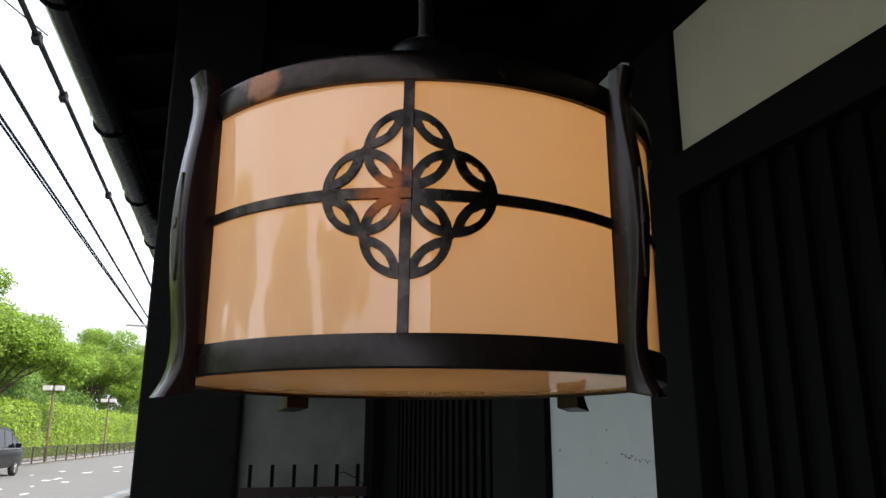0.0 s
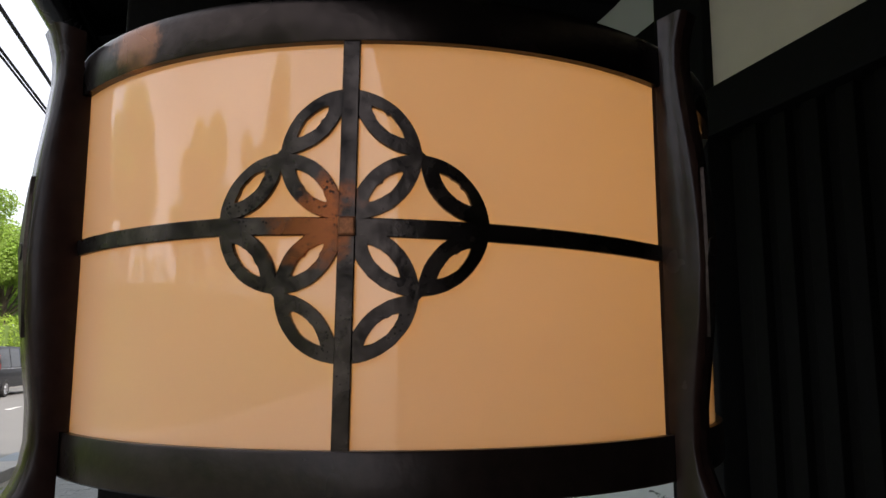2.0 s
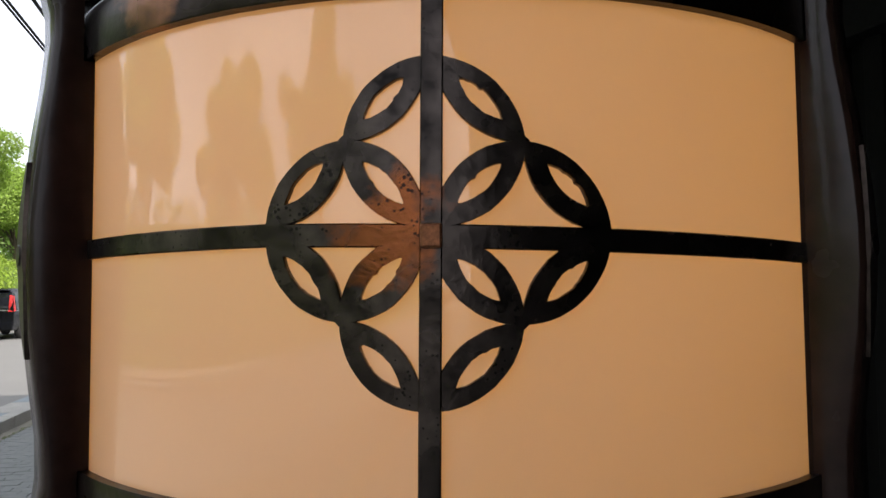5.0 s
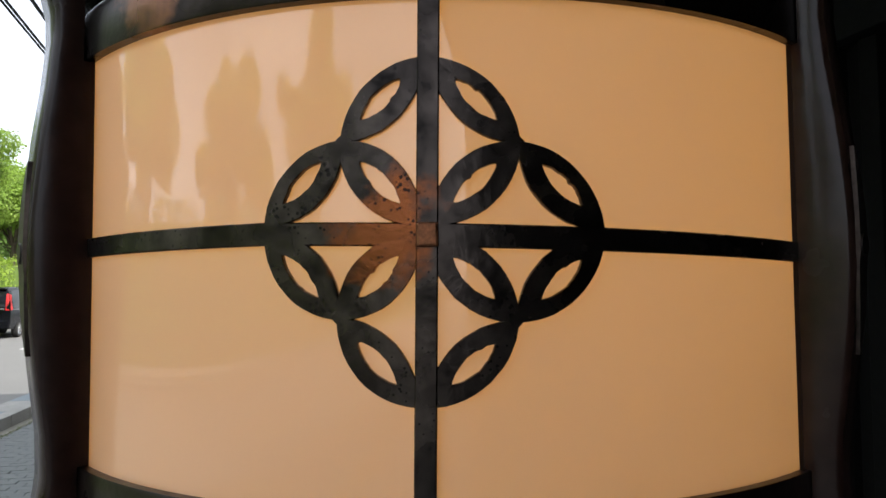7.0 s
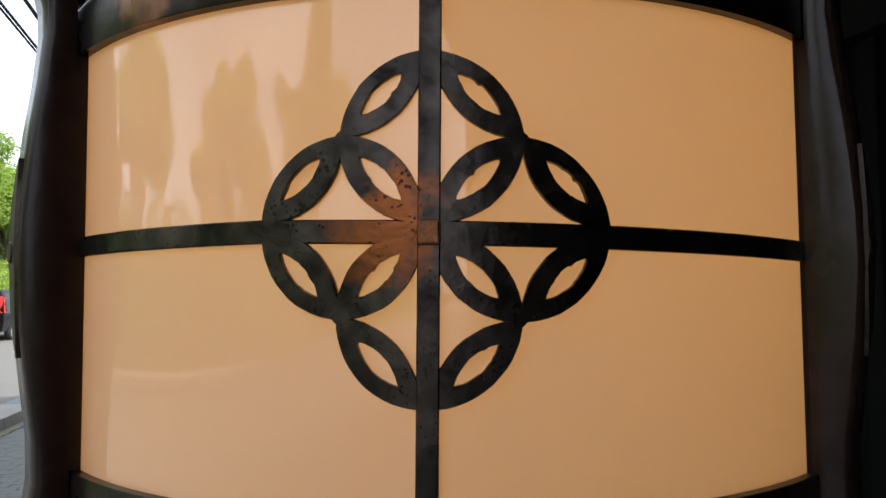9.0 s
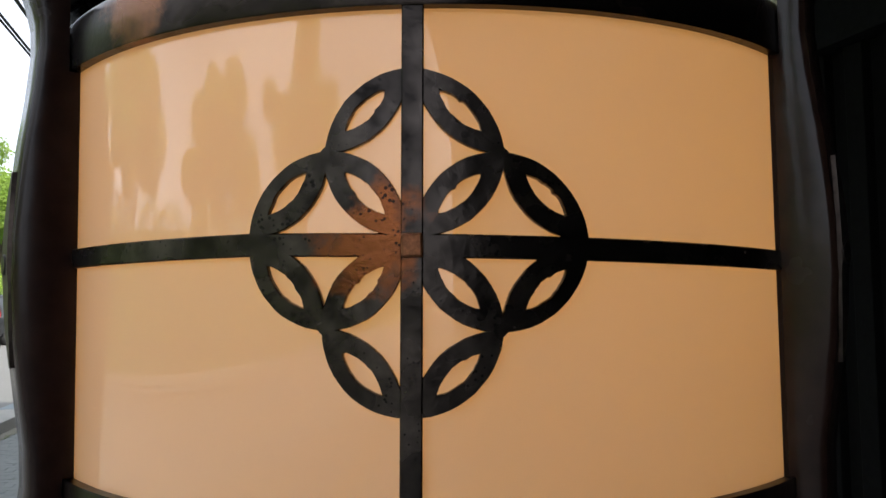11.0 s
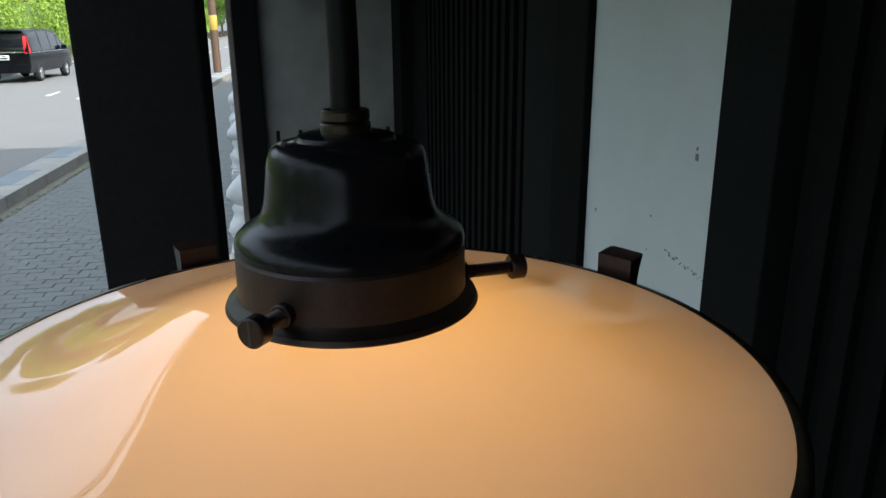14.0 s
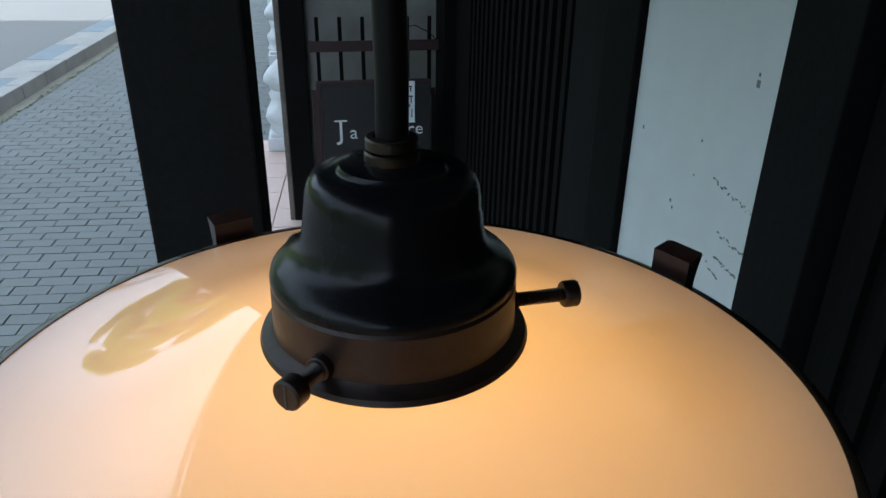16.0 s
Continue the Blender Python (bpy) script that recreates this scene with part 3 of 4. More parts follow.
built("wall_board", "dark grey vertical board beside the lattice", "wall", box(WALL - 0.006, WALL + 0.045, 1.66, 1.95, 0.0, 2.402), M_GREYWOOD)

# lattice far along the front
lattice = thing("lattice_window", "black wooden lattice of thin upright slats", "lattice", FAC @ pose(WALL, 1.95, 0.0))
part("back_panel", box(0.019, 0.044, 0.0, 1.65, 0.0, 2.402), M_BLACKWOOD, lattice)
slat_data = None
u = 0.04
while u < 1.62:
    if slat_data is None:
        ob = part("slat", box(-0.004, 0.028, 0.0, 0.045, 0.12, 2.40, 0.002), M_BLACKWOOD, lattice, m=pose(0, u, 0))
        slat_data = ob.data
    else:
        ob = new("slat", slat_data)
        ob.parent, ob.matrix_basis = lattice, pose(0, u, 0)
    u += 0.098
part("rail", box(-0.010, 0.029, 0.0, 1.65, 0.0, 0.12, 0.004), M_BLACKWOOD, lattice)
built("wall_far_board", "dark timber boarding before the end wall", "wall", box(WALL - 0.004, WALL + 0.045, 3.60, 4.20, 0.0, 2.402), M_BLACKWOOD)

# lattice beside the lantern
near = thing("lattice_front", "black wooden lattice of upright slats beside lantern", "lattice", FAC @ pose(WALL, -2.60, 0.0))
part("back_panel", box(0.013, 0.044, 0.0, 3.247, 0.0, ZB0), M_BLACKWOOD, near)
slat_data = None
u = 0.06
while u < 3.18:
    if slat_data is None:
        ob = part("slat", box(-0.004, 0.028, 0.0, 0.034, 0.12, ZB0 - 0.002, 0.002), M_BLACKWOOD, near, m=pose(0, u, 0))
        slat_data = ob.data
    else:
        ob = new("slat", slat_data)
        ob.parent, ob.matrix_basis = near, pose(0, u, 0)
    u += 0.072
part("rail", box(-0.010, 0.029, 0.0, 3.23, 0.0, 0.12, 0.004), M_BLACKWOOD, near)

# scuffs and knocks in the plaster panel
rnd = random.Random(5)
scuffs = bmesh.new()
for u0, z0, u1, z1, n in ((1.016, 1.442, 0.869, 1.426, 26), (0.968, 1.342, 0.846, 1.337, 16), (0.96, 1.287, 0.872, 1.288, 18), (0.99, 1.262, 0.93, 1.250, 6)):
    for k in range(n):
        t = k / n + rnd.uniform(-.03, .03)
        uu, zz, q = u0 + (u1 - u0) * t, z0 + (z1 - z0) * t + rnd.uniform(-.005, .004), rnd.uniform(.0012, .0042)
        box(-0.0012, 0.0, uu, uu + q * rnd.uniform(1, 2.2), zz, zz + q, bm=scuffs)
for uu, zz, q in ((0.926, 1.655, .010), (0.93, 1.675, .005), (1.377, 1.443, .006), (1.184, 1.324, .006), (1.172, 1.312, .005), (1.09, 1.50, .004), (1.10, 1.42, .003)):
    box(-0.0012, 0.0, uu, uu + q, zz, zz + q * 1.4, bm=scuffs)
tagged(mesh_ob("scuff_marks", scuffs, M_SCUFF, m=FAC @ pose(WALL, 0, 0)), "dark knocks and streaks in the white plaster", "stain", kind="stuff")

# free-standing eave post
tagged(mesh_ob("eave_post", box(-0.347, -0.147, 0.985, 1.17, 0.0, 2.66, 0.006), M_EAVEPOST, m=FAC), "broad black-stained timber post carrying the eave", "post")
tagged(mesh_ob("post_stone", box(-0.40, -0.09, 0.935, 1.24, -0.01, 0.12, 0.012), M_CONCRETE, m=FAC), "grey base stone under the eave post", "stone")

# eave: soffit boards, rafters, edge board, roof
eave = thing("eave_roof", "dark tiled eave roof with black boarded soffit", "roof", FAC, kind="structure")
b = bmesh.new()
for x0, z0, x1, z1 in ((-0.575, 2.62, 0.95, 3.02),):
    vs = [b.verts.new(v) for v in ((x0, -4.0, z0), (x1, -4.0, z1), (x1, 5.2, z1), (x0, 5.2, z0), (x0, -4.0, z0 + .05), (x1, -4.0, z1 + .05), (x1, 5.2, z1 + .05), (x0, 5.2, z0 + .05))]
    for f in ((0, 1, 2, 3), (4, 7, 6, 5), (0, 4, 5, 1), (1, 5, 6, 2), (2, 6, 7, 3), (3, 7, 4, 0)):
        b.faces.new([vs[i] for i in f])
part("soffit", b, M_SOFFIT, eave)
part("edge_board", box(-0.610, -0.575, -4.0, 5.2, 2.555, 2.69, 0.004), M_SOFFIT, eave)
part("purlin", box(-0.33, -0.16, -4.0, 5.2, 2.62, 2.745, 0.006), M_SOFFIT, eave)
rafter = None
for k in range(24):
    u = -3.9 + k * 0.385
    if rafter is None:
        b = bmesh.new()
        vs = [b.verts.new(v) for y in (0, 0.05) for v in ((-0.57, y, 2.565), (0.90, y, 2.95), (0.90, y, 3.008), (-0.57, y, 2.622))]
        for f in ((0, 1, 2, 3), (7, 6, 5, 4), (0, 4, 5, 1), (1, 5, 6, 2), (2, 6, 7, 3), (3, 7, 4, 0)):
            b.faces.new([vs[i] for i in f])
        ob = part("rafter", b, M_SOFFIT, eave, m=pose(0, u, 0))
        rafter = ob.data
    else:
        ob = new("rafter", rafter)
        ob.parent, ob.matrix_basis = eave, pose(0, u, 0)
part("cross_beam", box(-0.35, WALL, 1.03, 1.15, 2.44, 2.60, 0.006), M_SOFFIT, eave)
b = box(-0.68, 1.2, -4.1, 5.3, 2.70, 2.74)
for v in b.verts:
    v.co.z += (v.co.x + 0.68) * 0.36
part("roof_tiles", b, M_ROOF, eave)
# a carrier for the lantern's tube
tagged(mesh_ob("ceiling_rose", lathe([(0.0082, LZ + 0.86), (0.045, LZ + 0.875), (0.05, LZ + 0.89), (0.05, LZ + 1.2), (0.0, LZ + 1.2)], 32), M_SOFFIT, smooth=40), "black mounting block holding the lantern's tube", "mount")

# gutter with hooks
gutter = thing("rain_gutter", "black half-round rain gutter under the eave edge", "gutter", FAC)
b = bmesh.new()
rows = []
for y in (-4.0, 5.2):
    ring = []
    for rr in (0.052, 0.049):
        pts = [(-0.633 + rr * math.cos(a), 2.545 + rr * math.sin(a)) for a in [math.pi + math.pi * i / 14 for i in range(15)]]
        ring += pts if rr > 0.05 else pts[::-1]
    rows.append([b.verts.new((x, y, z)) for x, z in ring])
n = len(rows[0])
for i in range(n):
    b.faces.new((rows[0][i], rows[0][(i + 1) % n], rows[1][(i + 1) % n], rows[1][i]))
part("trough", b, M_ENAMEL, gutter, smooth=40)
for u in (0.30, 1.12, 1.94, 2.76, 3.58, 4.40, -0.52, -1.34):
    pts = [(-0.633 + 0.0555 * math.cos(a), u, 2.545 + 0.0555 * math.sin(a)) for a in [math.pi * 0.92 + math.pi * 1.08 * i / 16 for i in range(17)]]
    pts = [(-0.694, u, 2.585), (-0.704, u, 2.578), (-0.698, u, 2.562)] + pts + [(-0.580, u, 2.575)]
    part("hook", tube(pts, 0.0055, 6), M_ENAMEL, gutter)

# ---- end of the porch ----
END = 4.25
built("wall_end", "white plaster end wall, porch shade in its grey", "wall", box(-0.10, WALL + 0.04, END, END + 0.10, 0.0, 2.285), M_SHADEPLASTER)
built("wall_end_upper", "plaster above the end beam, porch shade in its grey", "wall", box(-0.10, WALL + 0.04, END + 0.01, END + 0.10, 2.40, 3.0), M_SHADEPLASTER)
built("beam_end", "black beam across the end wall", "beam", box(-0.10, WALL + 0.02, END - 0.05, END + 0.10, 2.285, 2.40, 0.004), M_BLACKWOOD)
tagged(mesh_ob("corner_post", box(-0.235, -0.10, END - 0.07, END + 0.12, 0.0, 2.75, 0.005), M_BLACKWOOD, m=FAC), "black corner post of the end wall", "post")
built("corner_trim", "weathered brown edge trim of the corner post", "trim", box(-0.268, -0.236, END - 0.06, END + 0.14, 0.0, 2.75, 0.006), M_TRIM)
built("wall_end_return", "dark return wall at the end of the front", "wall", box(0.69, WALL - 0.005, END - 0.30, END - 0.002, 0.0, 2.284), M_BLACKWOOD)

rack = thing("picket_rack", "dark red wooden rack with upright pickets", "rack", FAC @ pose(-0.068, END - 0.22, 0.0))
pk = None
for k in range(6):
    if pk is None:
        ob = part("picket", box(0.0, 0.022, 0.0, 0.022, 0.86, 1.315, 0.003), M_BLACKWOOD, rack, m=pose(0.03, 0, 0))
        pk = ob.data
    else:
        ob = new("picket", pk)
        ob.parent, ob.matrix_basis = rack, pose(0.03 + 0.129 * k, 0, 0)
part("rail", box(-0.01, 0.74, -0.012, -0.0005, 1.125, 1.186, 0.003), M_REDWOOD, rack)
part("rail", box(-0.01, 0.72, -0.012, -0.0005, 0.86, 0.905, 0.003), M_REDWOOD, rack)
for x in (-0.01, 0.70):
    part("leg", box(x, x + 0.03, -0.002, 0.03, 0.0, 0.86, 0.003), M_REDWOOD, rack)

board = thing("menu_board", "blackboard with white chalk lettering in dark red frame", "blackboard", FAC @ pose(-0.024, END - 0.42, 0.0))
part("board", box(0.0, 0.62, 0.0, 0.03, 0.12, 0.974, 0.004), M_BOARD, board)
part("frame", box(-0.025, -0.001, -0.006, 0.034, 0.10, 0.999, 0.004), M_REDWOOD, board)
part("frame", box(-0.001, 0.62, -0.006, 0.034, 0.9745, 0.999, 0.003), M_REDWOOD, board)
for x in (0.02, 0.57):
    part("foot", box(x, x + 0.03, 0.0, 0.16, 0.0, 0.119, 0.004), M_REDWOOD, board)


def lettering(text, size, parent, m, material):
    cu = bpy.data.curves.new("lettering", "FONT")
    cu.body, cu.size, cu.extrude = text, size, 0.0008
    tmp = bpy.data.objects.new("lettering", cu)
    me = bpy.data.meshes.new_from_object(tmp)
    bpy.data.objects.remove(tmp)
    me.materials.append(material)
    ob = new("lettering", me)
    ob.parent, ob.matrix_basis = parent, m
    return tagged(ob, "white chalk lettering")


lettering("J", 0.150, board, pose(0.082, -0.0015, 0.668, 90, 0, 0), M_CHALK)
part("stroke", box(0.066, 0.138, -0.0024, -0.0006, 0.770, 0.778), M_CHALK, board, "white chalk stroke")
lettering("a", 0.110, board, pose(0.150, -0.0015, 0.668, 90, 0, 0), M_CHALK)
lettering("ce", 0.100, board, pose(0.485, -0.0015, 0.684, 90, 0, 0), M_CHALK)
paper = thing("paper_label", "narrow white paper strip with black brush marks", "label", FAC @ pose(0.452, END - 0.435, 0.756))
part("sheet", box(0.0, 0.05, 0.0, 0.003, 0.0, 0.24), M_PAPER, paper)
for x0, x1, z, h in ((0.018, 0.036, 0.205, 0.008), (0.024, 0.031, 0.180, 0.024), (0.012, 0.040, 0.150, 0.007), (0.026, 0.032, 0.115, 0.034), (0.016, 0.024, 0.092, 0.016), (0.030, 0.036, 0.030, 0.050)):
    part("mark", box(x0, x1, -0.0012, -0.0004, z, z + h), M_INK, paper)
# a loose wire over the rack
tagged(mesh_ob("loose_wire", tube([(0.50, END - 0.232, 1.262), (0.53, END - 0.236, 1.270), (0.57, END - 0.236, 1.248), (0.60, END - 0.236, 1.236), (0.63, END - 0.234, 1.212), (0.66, END - 0.234, 1.18)], 0.003, 6), M_WIRE, m=FAC, smooth=50), "thin dark wire looped over the picket rack", "wire")

# Unseen wall, added to cut light into the porch and darken the drum's reflection.
built("unseen_wall_near", "unseen black wall added behind to darken the porch", "wall", box(-0.52, WALL - 0.002, -2.75, -2.65, 0.0, 2.55), M_BLACKWOOD)

# ================= street =================
KERB = -3.50
ground = tagged(mesh_ob("ground", box(-900, 900, -900, 900, -0.60, -0.16), M_JOINT), "dark earth reaching to the horizon", "ground", kind="structure")
road = tagged(mesh_ob("road", box(-12.3, KERB - 0.50, -80, 260, -0.30, -0.02), M_ASPHALT, m=STR), "worn pale grey asphalt road", "road", kind="structure")
walk_bed = tagged(mesh_ob("pavement", box(KERB, 3.2, -40, 260, -0.30, -0.012), M_JOINT, m=STR), "grey block-paved pavement", "pavement", kind="structure")

# white road marks, worn
rnd = random.Random(11)
marks = bmesh.new()
for k in range(14):
    u = 17 + k * 5.0
    for w in (-7.9,):
        for j in range(2):
            a0 = u + rnd.uniform(0, 1.0)
            box(w + rnd.uniform(-.1, .05), w + rnd.uniform(.06, .2), a0, a0 + rnd.uniform(0.3, 1.2), -0.019, -0.015, bm=marks)
for k in range(9):
    u, w = rnd.uniform(20, 44), rnd.uniform(-9.6, -6.6)
    box(w, w + rnd.uniform(.06, .32), u, u + rnd.uniform(.15, .6), -0.019, -0.0155, bm=marks)
tagged(mesh_ob("road_markings", marks, M_PAINT, m=STR), "worn broken white road paint", "road marking", kind="stuff")

# kerb of separate stones
kerb = thing("kerb", "raised kerb of pale and blue-grey stones", "kerb", STR, kind="structure")
stone = None
for k in range(60):
    m = pose(0, -6 + k * 0.61, 0)
    if stone is None:
        ob = part("kerb_stone", box(KERB - 0.18, KERB - 0.01, 0.004, 0.602, -0.25, 0.145, 0.014), M_KERB, kerb, "pale kerb stone", m=m)
        stone = ob.data
    else:
        ob = tagged(new("kerb_stone", stone), "pale kerb stone")
        ob.parent, ob.matrix_basis = kerb, m
slab = {}
for k in range(40):
    u, blue = -6 + k * 0.92, k % 2 == 0
    if blue not in slab:
        ob = part("slab", box(KERB - 0.52, KERB - 0.185, 0.004, 0.912, -0.25, 0.128, 0.01), M_KERBBLUE if blue else M_KERB, kerb, "blue-grey slab" if blue else "pale slab", m=pose(0, u, 0))
        slab[blue] = ob.data
    else:
        ob = tagged(new("slab", slab[blue]), "blue-grey slab" if blue else "pale slab")
        ob.parent, ob.matrix_basis = kerb, pose(0, u, 0)
part("kerb_foot", box(KERB - 0.008, KERB + 0.132, -6, 260, -0.06, 0.004), M_FOOT, kerb, "stained concrete foot of the kerb")
part("kerb_run", box(KERB - 0.52, KERB - 0.01, 30.7, 260, -0.25, 0.145), M_KERB, kerb)
b = bmesh.new()
for k in range(1500):
    u, w, s = rnd.uniform(0, 14), KERB + 0.13 + rnd.gauss(0, 0.018), rnd.uniform(.006, .02)
    vs = [b.verts.new((w + rnd.uniform(-s, s), u + rnd.uniform(-s, s), rnd.uniform(-.002, .022))) for _ in range(3)]
    b.faces.new(vs)
tagged(mesh_ob("moss_line", b, M_MOSS, m=STR), "moss and weeds along the kerb's concrete foot", "moss", kind="stuff")

# opposite fence, lamps, hedge, trees
FENCE = -12.15
fence = thing("street_fence", "low dark metal fence along the far roadside", "fence", STR @ pose(FENCE, 0, 0))
tagged(mesh_ob("far_pavement", box(-16.0, -12.3, -80, 260, -0.30, 0.10), M_CONCRETE, m=STR), "pale far pavement behind the road", "pavement", kind="structure")
fp = None
for k in range(44):
    u = 10 + 2.0 * k
    if fp is None:
        ob = part("fence_post", box(-0.035, 0.035, -0.035, 0.035, 0.09, 0.90, 0.006), M_FENCE, fence, m=pose(0, u, 0))
        fp = ob.data
    else:
        ob = new("fence_post", fp)
        ob.parent, ob.matrix_basis = fence, pose(0, u, 0)
for z in (0.86, 0.22):
    part("fence_rail", box(-0.02, 0.02, -30, 180, z - 0.02, z + 0.02), M_FENCE, fence)
b = bmesh.new()
for k in range(1200):
    u = -20 + 0.14 * k
    box(-0.008, 0.008, u, u + 0.016, 0.24, 0.84, bm=b)
tagged(part("fence_mesh", b, M_FENCE, fence), kind="stuff")


def street_lamp(u, w):
    t = local("street_lamp", "brown street lamp with two pale box heads", "street lamp", u, w, 0.09, STR, group="street lamps")
    part("pole", tube([(0, 0, 0), (0, 0, 0.9), (0, 0, 3.72)], [0.085, 0.06, 0.05], 12), M_LAMPPOLE, t, smooth=40)
    part("arm", box(-0.42, 0.42, -0.03, 0.03, 3.62, 3.68, 0.006), M_LAMPPOLE, t)
    for x in (-0.30, 0.30):
        head = part("lamp_head", box(x - 0.21, x + 0.21, -0.19, 0.19, 3.685, 3.95, 0.02), M_MILK, t, "pale translucent box lamp head")
        part("cap", box(x - 0.22, x + 0.22, -0.20, 0.20, 3.952, 3.975, 0.008), M_LAMPPOLE, head)


street_lamp(43.1, -12.45)
street_lamp(58.5, -12.95)


def leaves(bm, centre, rad, count, size, rnd, shell=0.55):
    """Scatter small folded leaves through an ellipsoid lobe, denser at its skin."""
    for _ in range(count):
        d = Vector((rnd.gauss(0, 1), rnd.gauss(0, 1), rnd.gauss(0, 1))).normalized()
        k = shell + (1 - shell) * rnd.random() ** 0.5
        k *= rnd.uniform(0.85, 1.08)
        p = Vector((centre[0] + d.x * rad[0] * k, centre[1] + d.y * rad[1] * k, centre[2] + d.z * rad[2] * k))
        n = (d + Vector((rnd.gauss(0, .7), rnd.gauss(0, .7), rnd.gauss(0, .7) + 0.3))).normalized()
        s = n.cross(Vector((rnd.gauss(0, 1), rnd.gauss(0, 1), rnd.gauss(0, 1)))).normalized()
        t = n.cross(s)
        q = size * rnd.uniform(0.6, 1.35)
        vs = [bm.verts.new(p + v) for v in (-s * q, -t * q * 0.55 + n * q * 0.12, s * q, t * q * 0.55 + n * q * 0.12)]
        bm.faces.new(vs)


def tree_meshes(seed, height, spread):
    rnd = random.Random(seed)
    tr = bmesh.new()
    lean = Vector((rnd.uniform(-.4, .4), rnd.uniform(-.4, .4), 0))
    pts = [Vector((0, 0, 0)) + lean * (i / 5) ** 2 + Vector((0, 0, height * 0.62 * i / 5)) for i in range(6)]
    tube(pts, [0.26, 0.21, 0.18, 0.14, 0.10, 0.06], 9, tr)
    cr = bmesh.new()
    for k in range(15):
        a, h = k * 2.4 + rnd.uniform(-.4, .4), height * rnd.uniform(0.30, 0.60)
        reach = spread * rnd.uniform(0.45, 0.95) * (1.15 - 0.5 * (h / height))
        tip = Vector((math.cos(a) * reach, math.sin(a) * reach, h + height * rnd.uniform(0.10, 0.30)))
        base = Vector((lean.x * .4, lean.y * .4, h * 0.85))
        mid = base.lerp(tip, .5) + Vector((0, 0, height * 0.04))
        tube([base, mid, tip], [0.085, 0.055, 0.02], 6, tr)
        for j in range(3):
            o = tip + Vector((rnd.gauss(0, .55), rnd.gauss(0, .55), rnd.gauss(0, .35))) * spread * 0.3
            q = spread * rnd.uniform(0.16, 0.32)
            leaves(cr, o, (q, q, q * 0.72), int(1350 * q), 0.086, rnd, 0.35)
    for j in range(7):
        o = Vector((rnd.gauss(0, .3) * spread, rnd.gauss(0, .3) * spread, height * rnd.uniform(0.72, 0.92)))
        q = spread * rnd.uniform(0.20, 0.34)
        leaves(cr, o, (q, q, q * 0.7), int(1400 * q), 0.086, rnd, 0.35)
    return tr, cr


made = []
for seed, h, s in ((3, 12.0, 4.8), (8, 9.6, 4.6), (21, 8.5, 4.0)):
    tr, cr = tree_meshes(seed, h, s)
    t = thing("tree", "leafy bright green tree behind the hedge", "tree", STR @ pose(0, -200, 0), group="roadside trees")
    part("trunk", tr, M_BARK, t, smooth=60)
    part("crown", cr, M_LEAF, t)
    made.append(t)
rnd = random.Random(4)
spots = [(-17.4, 48.6, 1), (-18.8, 78.0, 0), (-18.6, 36, 0), (-24.5, 84, 2), (-20.0, 88, 1), (-17.8, 98, 0), (-18.5, 110, 1), (-17.0, 124, 2), (-18.0, 140, 1),
         (-18.5, 24, 2), (-19.5, 14, 0), (-18.0, 4, 1), (-19.5, -7, 2), (-18.5, -18, 0), (-26, 74, 1), (-13, 150, 1), (-6, 165, 0), (1, 170, 1)]
used = set()
for w, u, k in spots:
    m = STR @ pose(w, u, 0.0, 0, 0, rnd.uniform(0, 360))
    if k not in used:
        made[k].matrix_basis = m
        used.add(k)
    else:
        sc = rnd.uniform(0.9, 1.12) * (0.88 if u < 30 else 1.0)
        c = copy_thing(made[k], m)
        c.scale = (sc, sc, sc)

hedge = thing("hedge", "tall bright green hedge behind the low fence", "hedge", STR @ pose(-15.2, 0, 0.0), kind="stuff")
b = bmesh.new()
rnd = random.Random(9)
for k in range(56):
    u = -40 + 2.6 * k
    for j in range(2):
        leaves(b, (rnd.uniform(-.15, .15) - 0.2, u + rnd.uniform(-.4, .4), 0.95 + 1.45 * j), (0.85, 1.75, 1.05 + 0.25 * rnd.random()), 1250, 0.09, rnd, 0.72)
part("foliage", b, M_LEAF2, hedge)
# Solid core behind the leaves; its dark green stands for the inner shade.
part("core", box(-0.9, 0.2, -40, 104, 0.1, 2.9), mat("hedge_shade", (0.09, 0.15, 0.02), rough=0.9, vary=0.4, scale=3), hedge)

# overhead cables: strands slung along the street
def cable(name, pts, r, label):
    cu = tube(pts, r, 6)
    return tagged(mesh_ob(name, cu, M_WIRE, m=STR), label, "cable", group="overhead cables")


def slung(w0, z0, w1, z1, u0, u1, sag, n=24):
    return [(w0 + (w1 - w0) * i / n, u0 + (u1 - u0) * i / n, z0 + (z1 - z0) * i / n - sag * 4 * (i / n) * (1 - i / n)) for i in range(n + 1)]


cable("overhead_cable", slung(-3.85, 7.0, -7.45, 7.0, 1.0, 43.7, 0.12), 0.036, "thick black overhead cable")
cable("overhead_cable", slung(-4.35, 7.0, -8.30, 7.0, 0.5, 50.0, 0.10), 0.028, "black overhead cable of twisted strands")
cable("overhead_cable", slung(-4.45, 7.0, -8.30, 6.95, 0.5, 50.0, 0.10), 0.024, "black overhead cable of twisted strands")
eave_cable = cable("overhead_cable", slung(-3.10, 7.05, -5.95, 7.0, 0.5, 35.4, 0.10), 0.042, "thick black overhead cable near the eave")
for f in (0.263, 0.318, 0.47):
    at = (-3.10 - 2.85 * f, 0.5 + 34.9 * f, 7.05 - 0.05 * f - 0.4 * f * (1 - f))
    part("clamp", box(-0.06, 0.06, -0.09, 0.09, -0.10, 0.05, 0.015), M_WIRE, eave_cable, "dark cable clamp", m=pose(*at, 0, 0, 5))
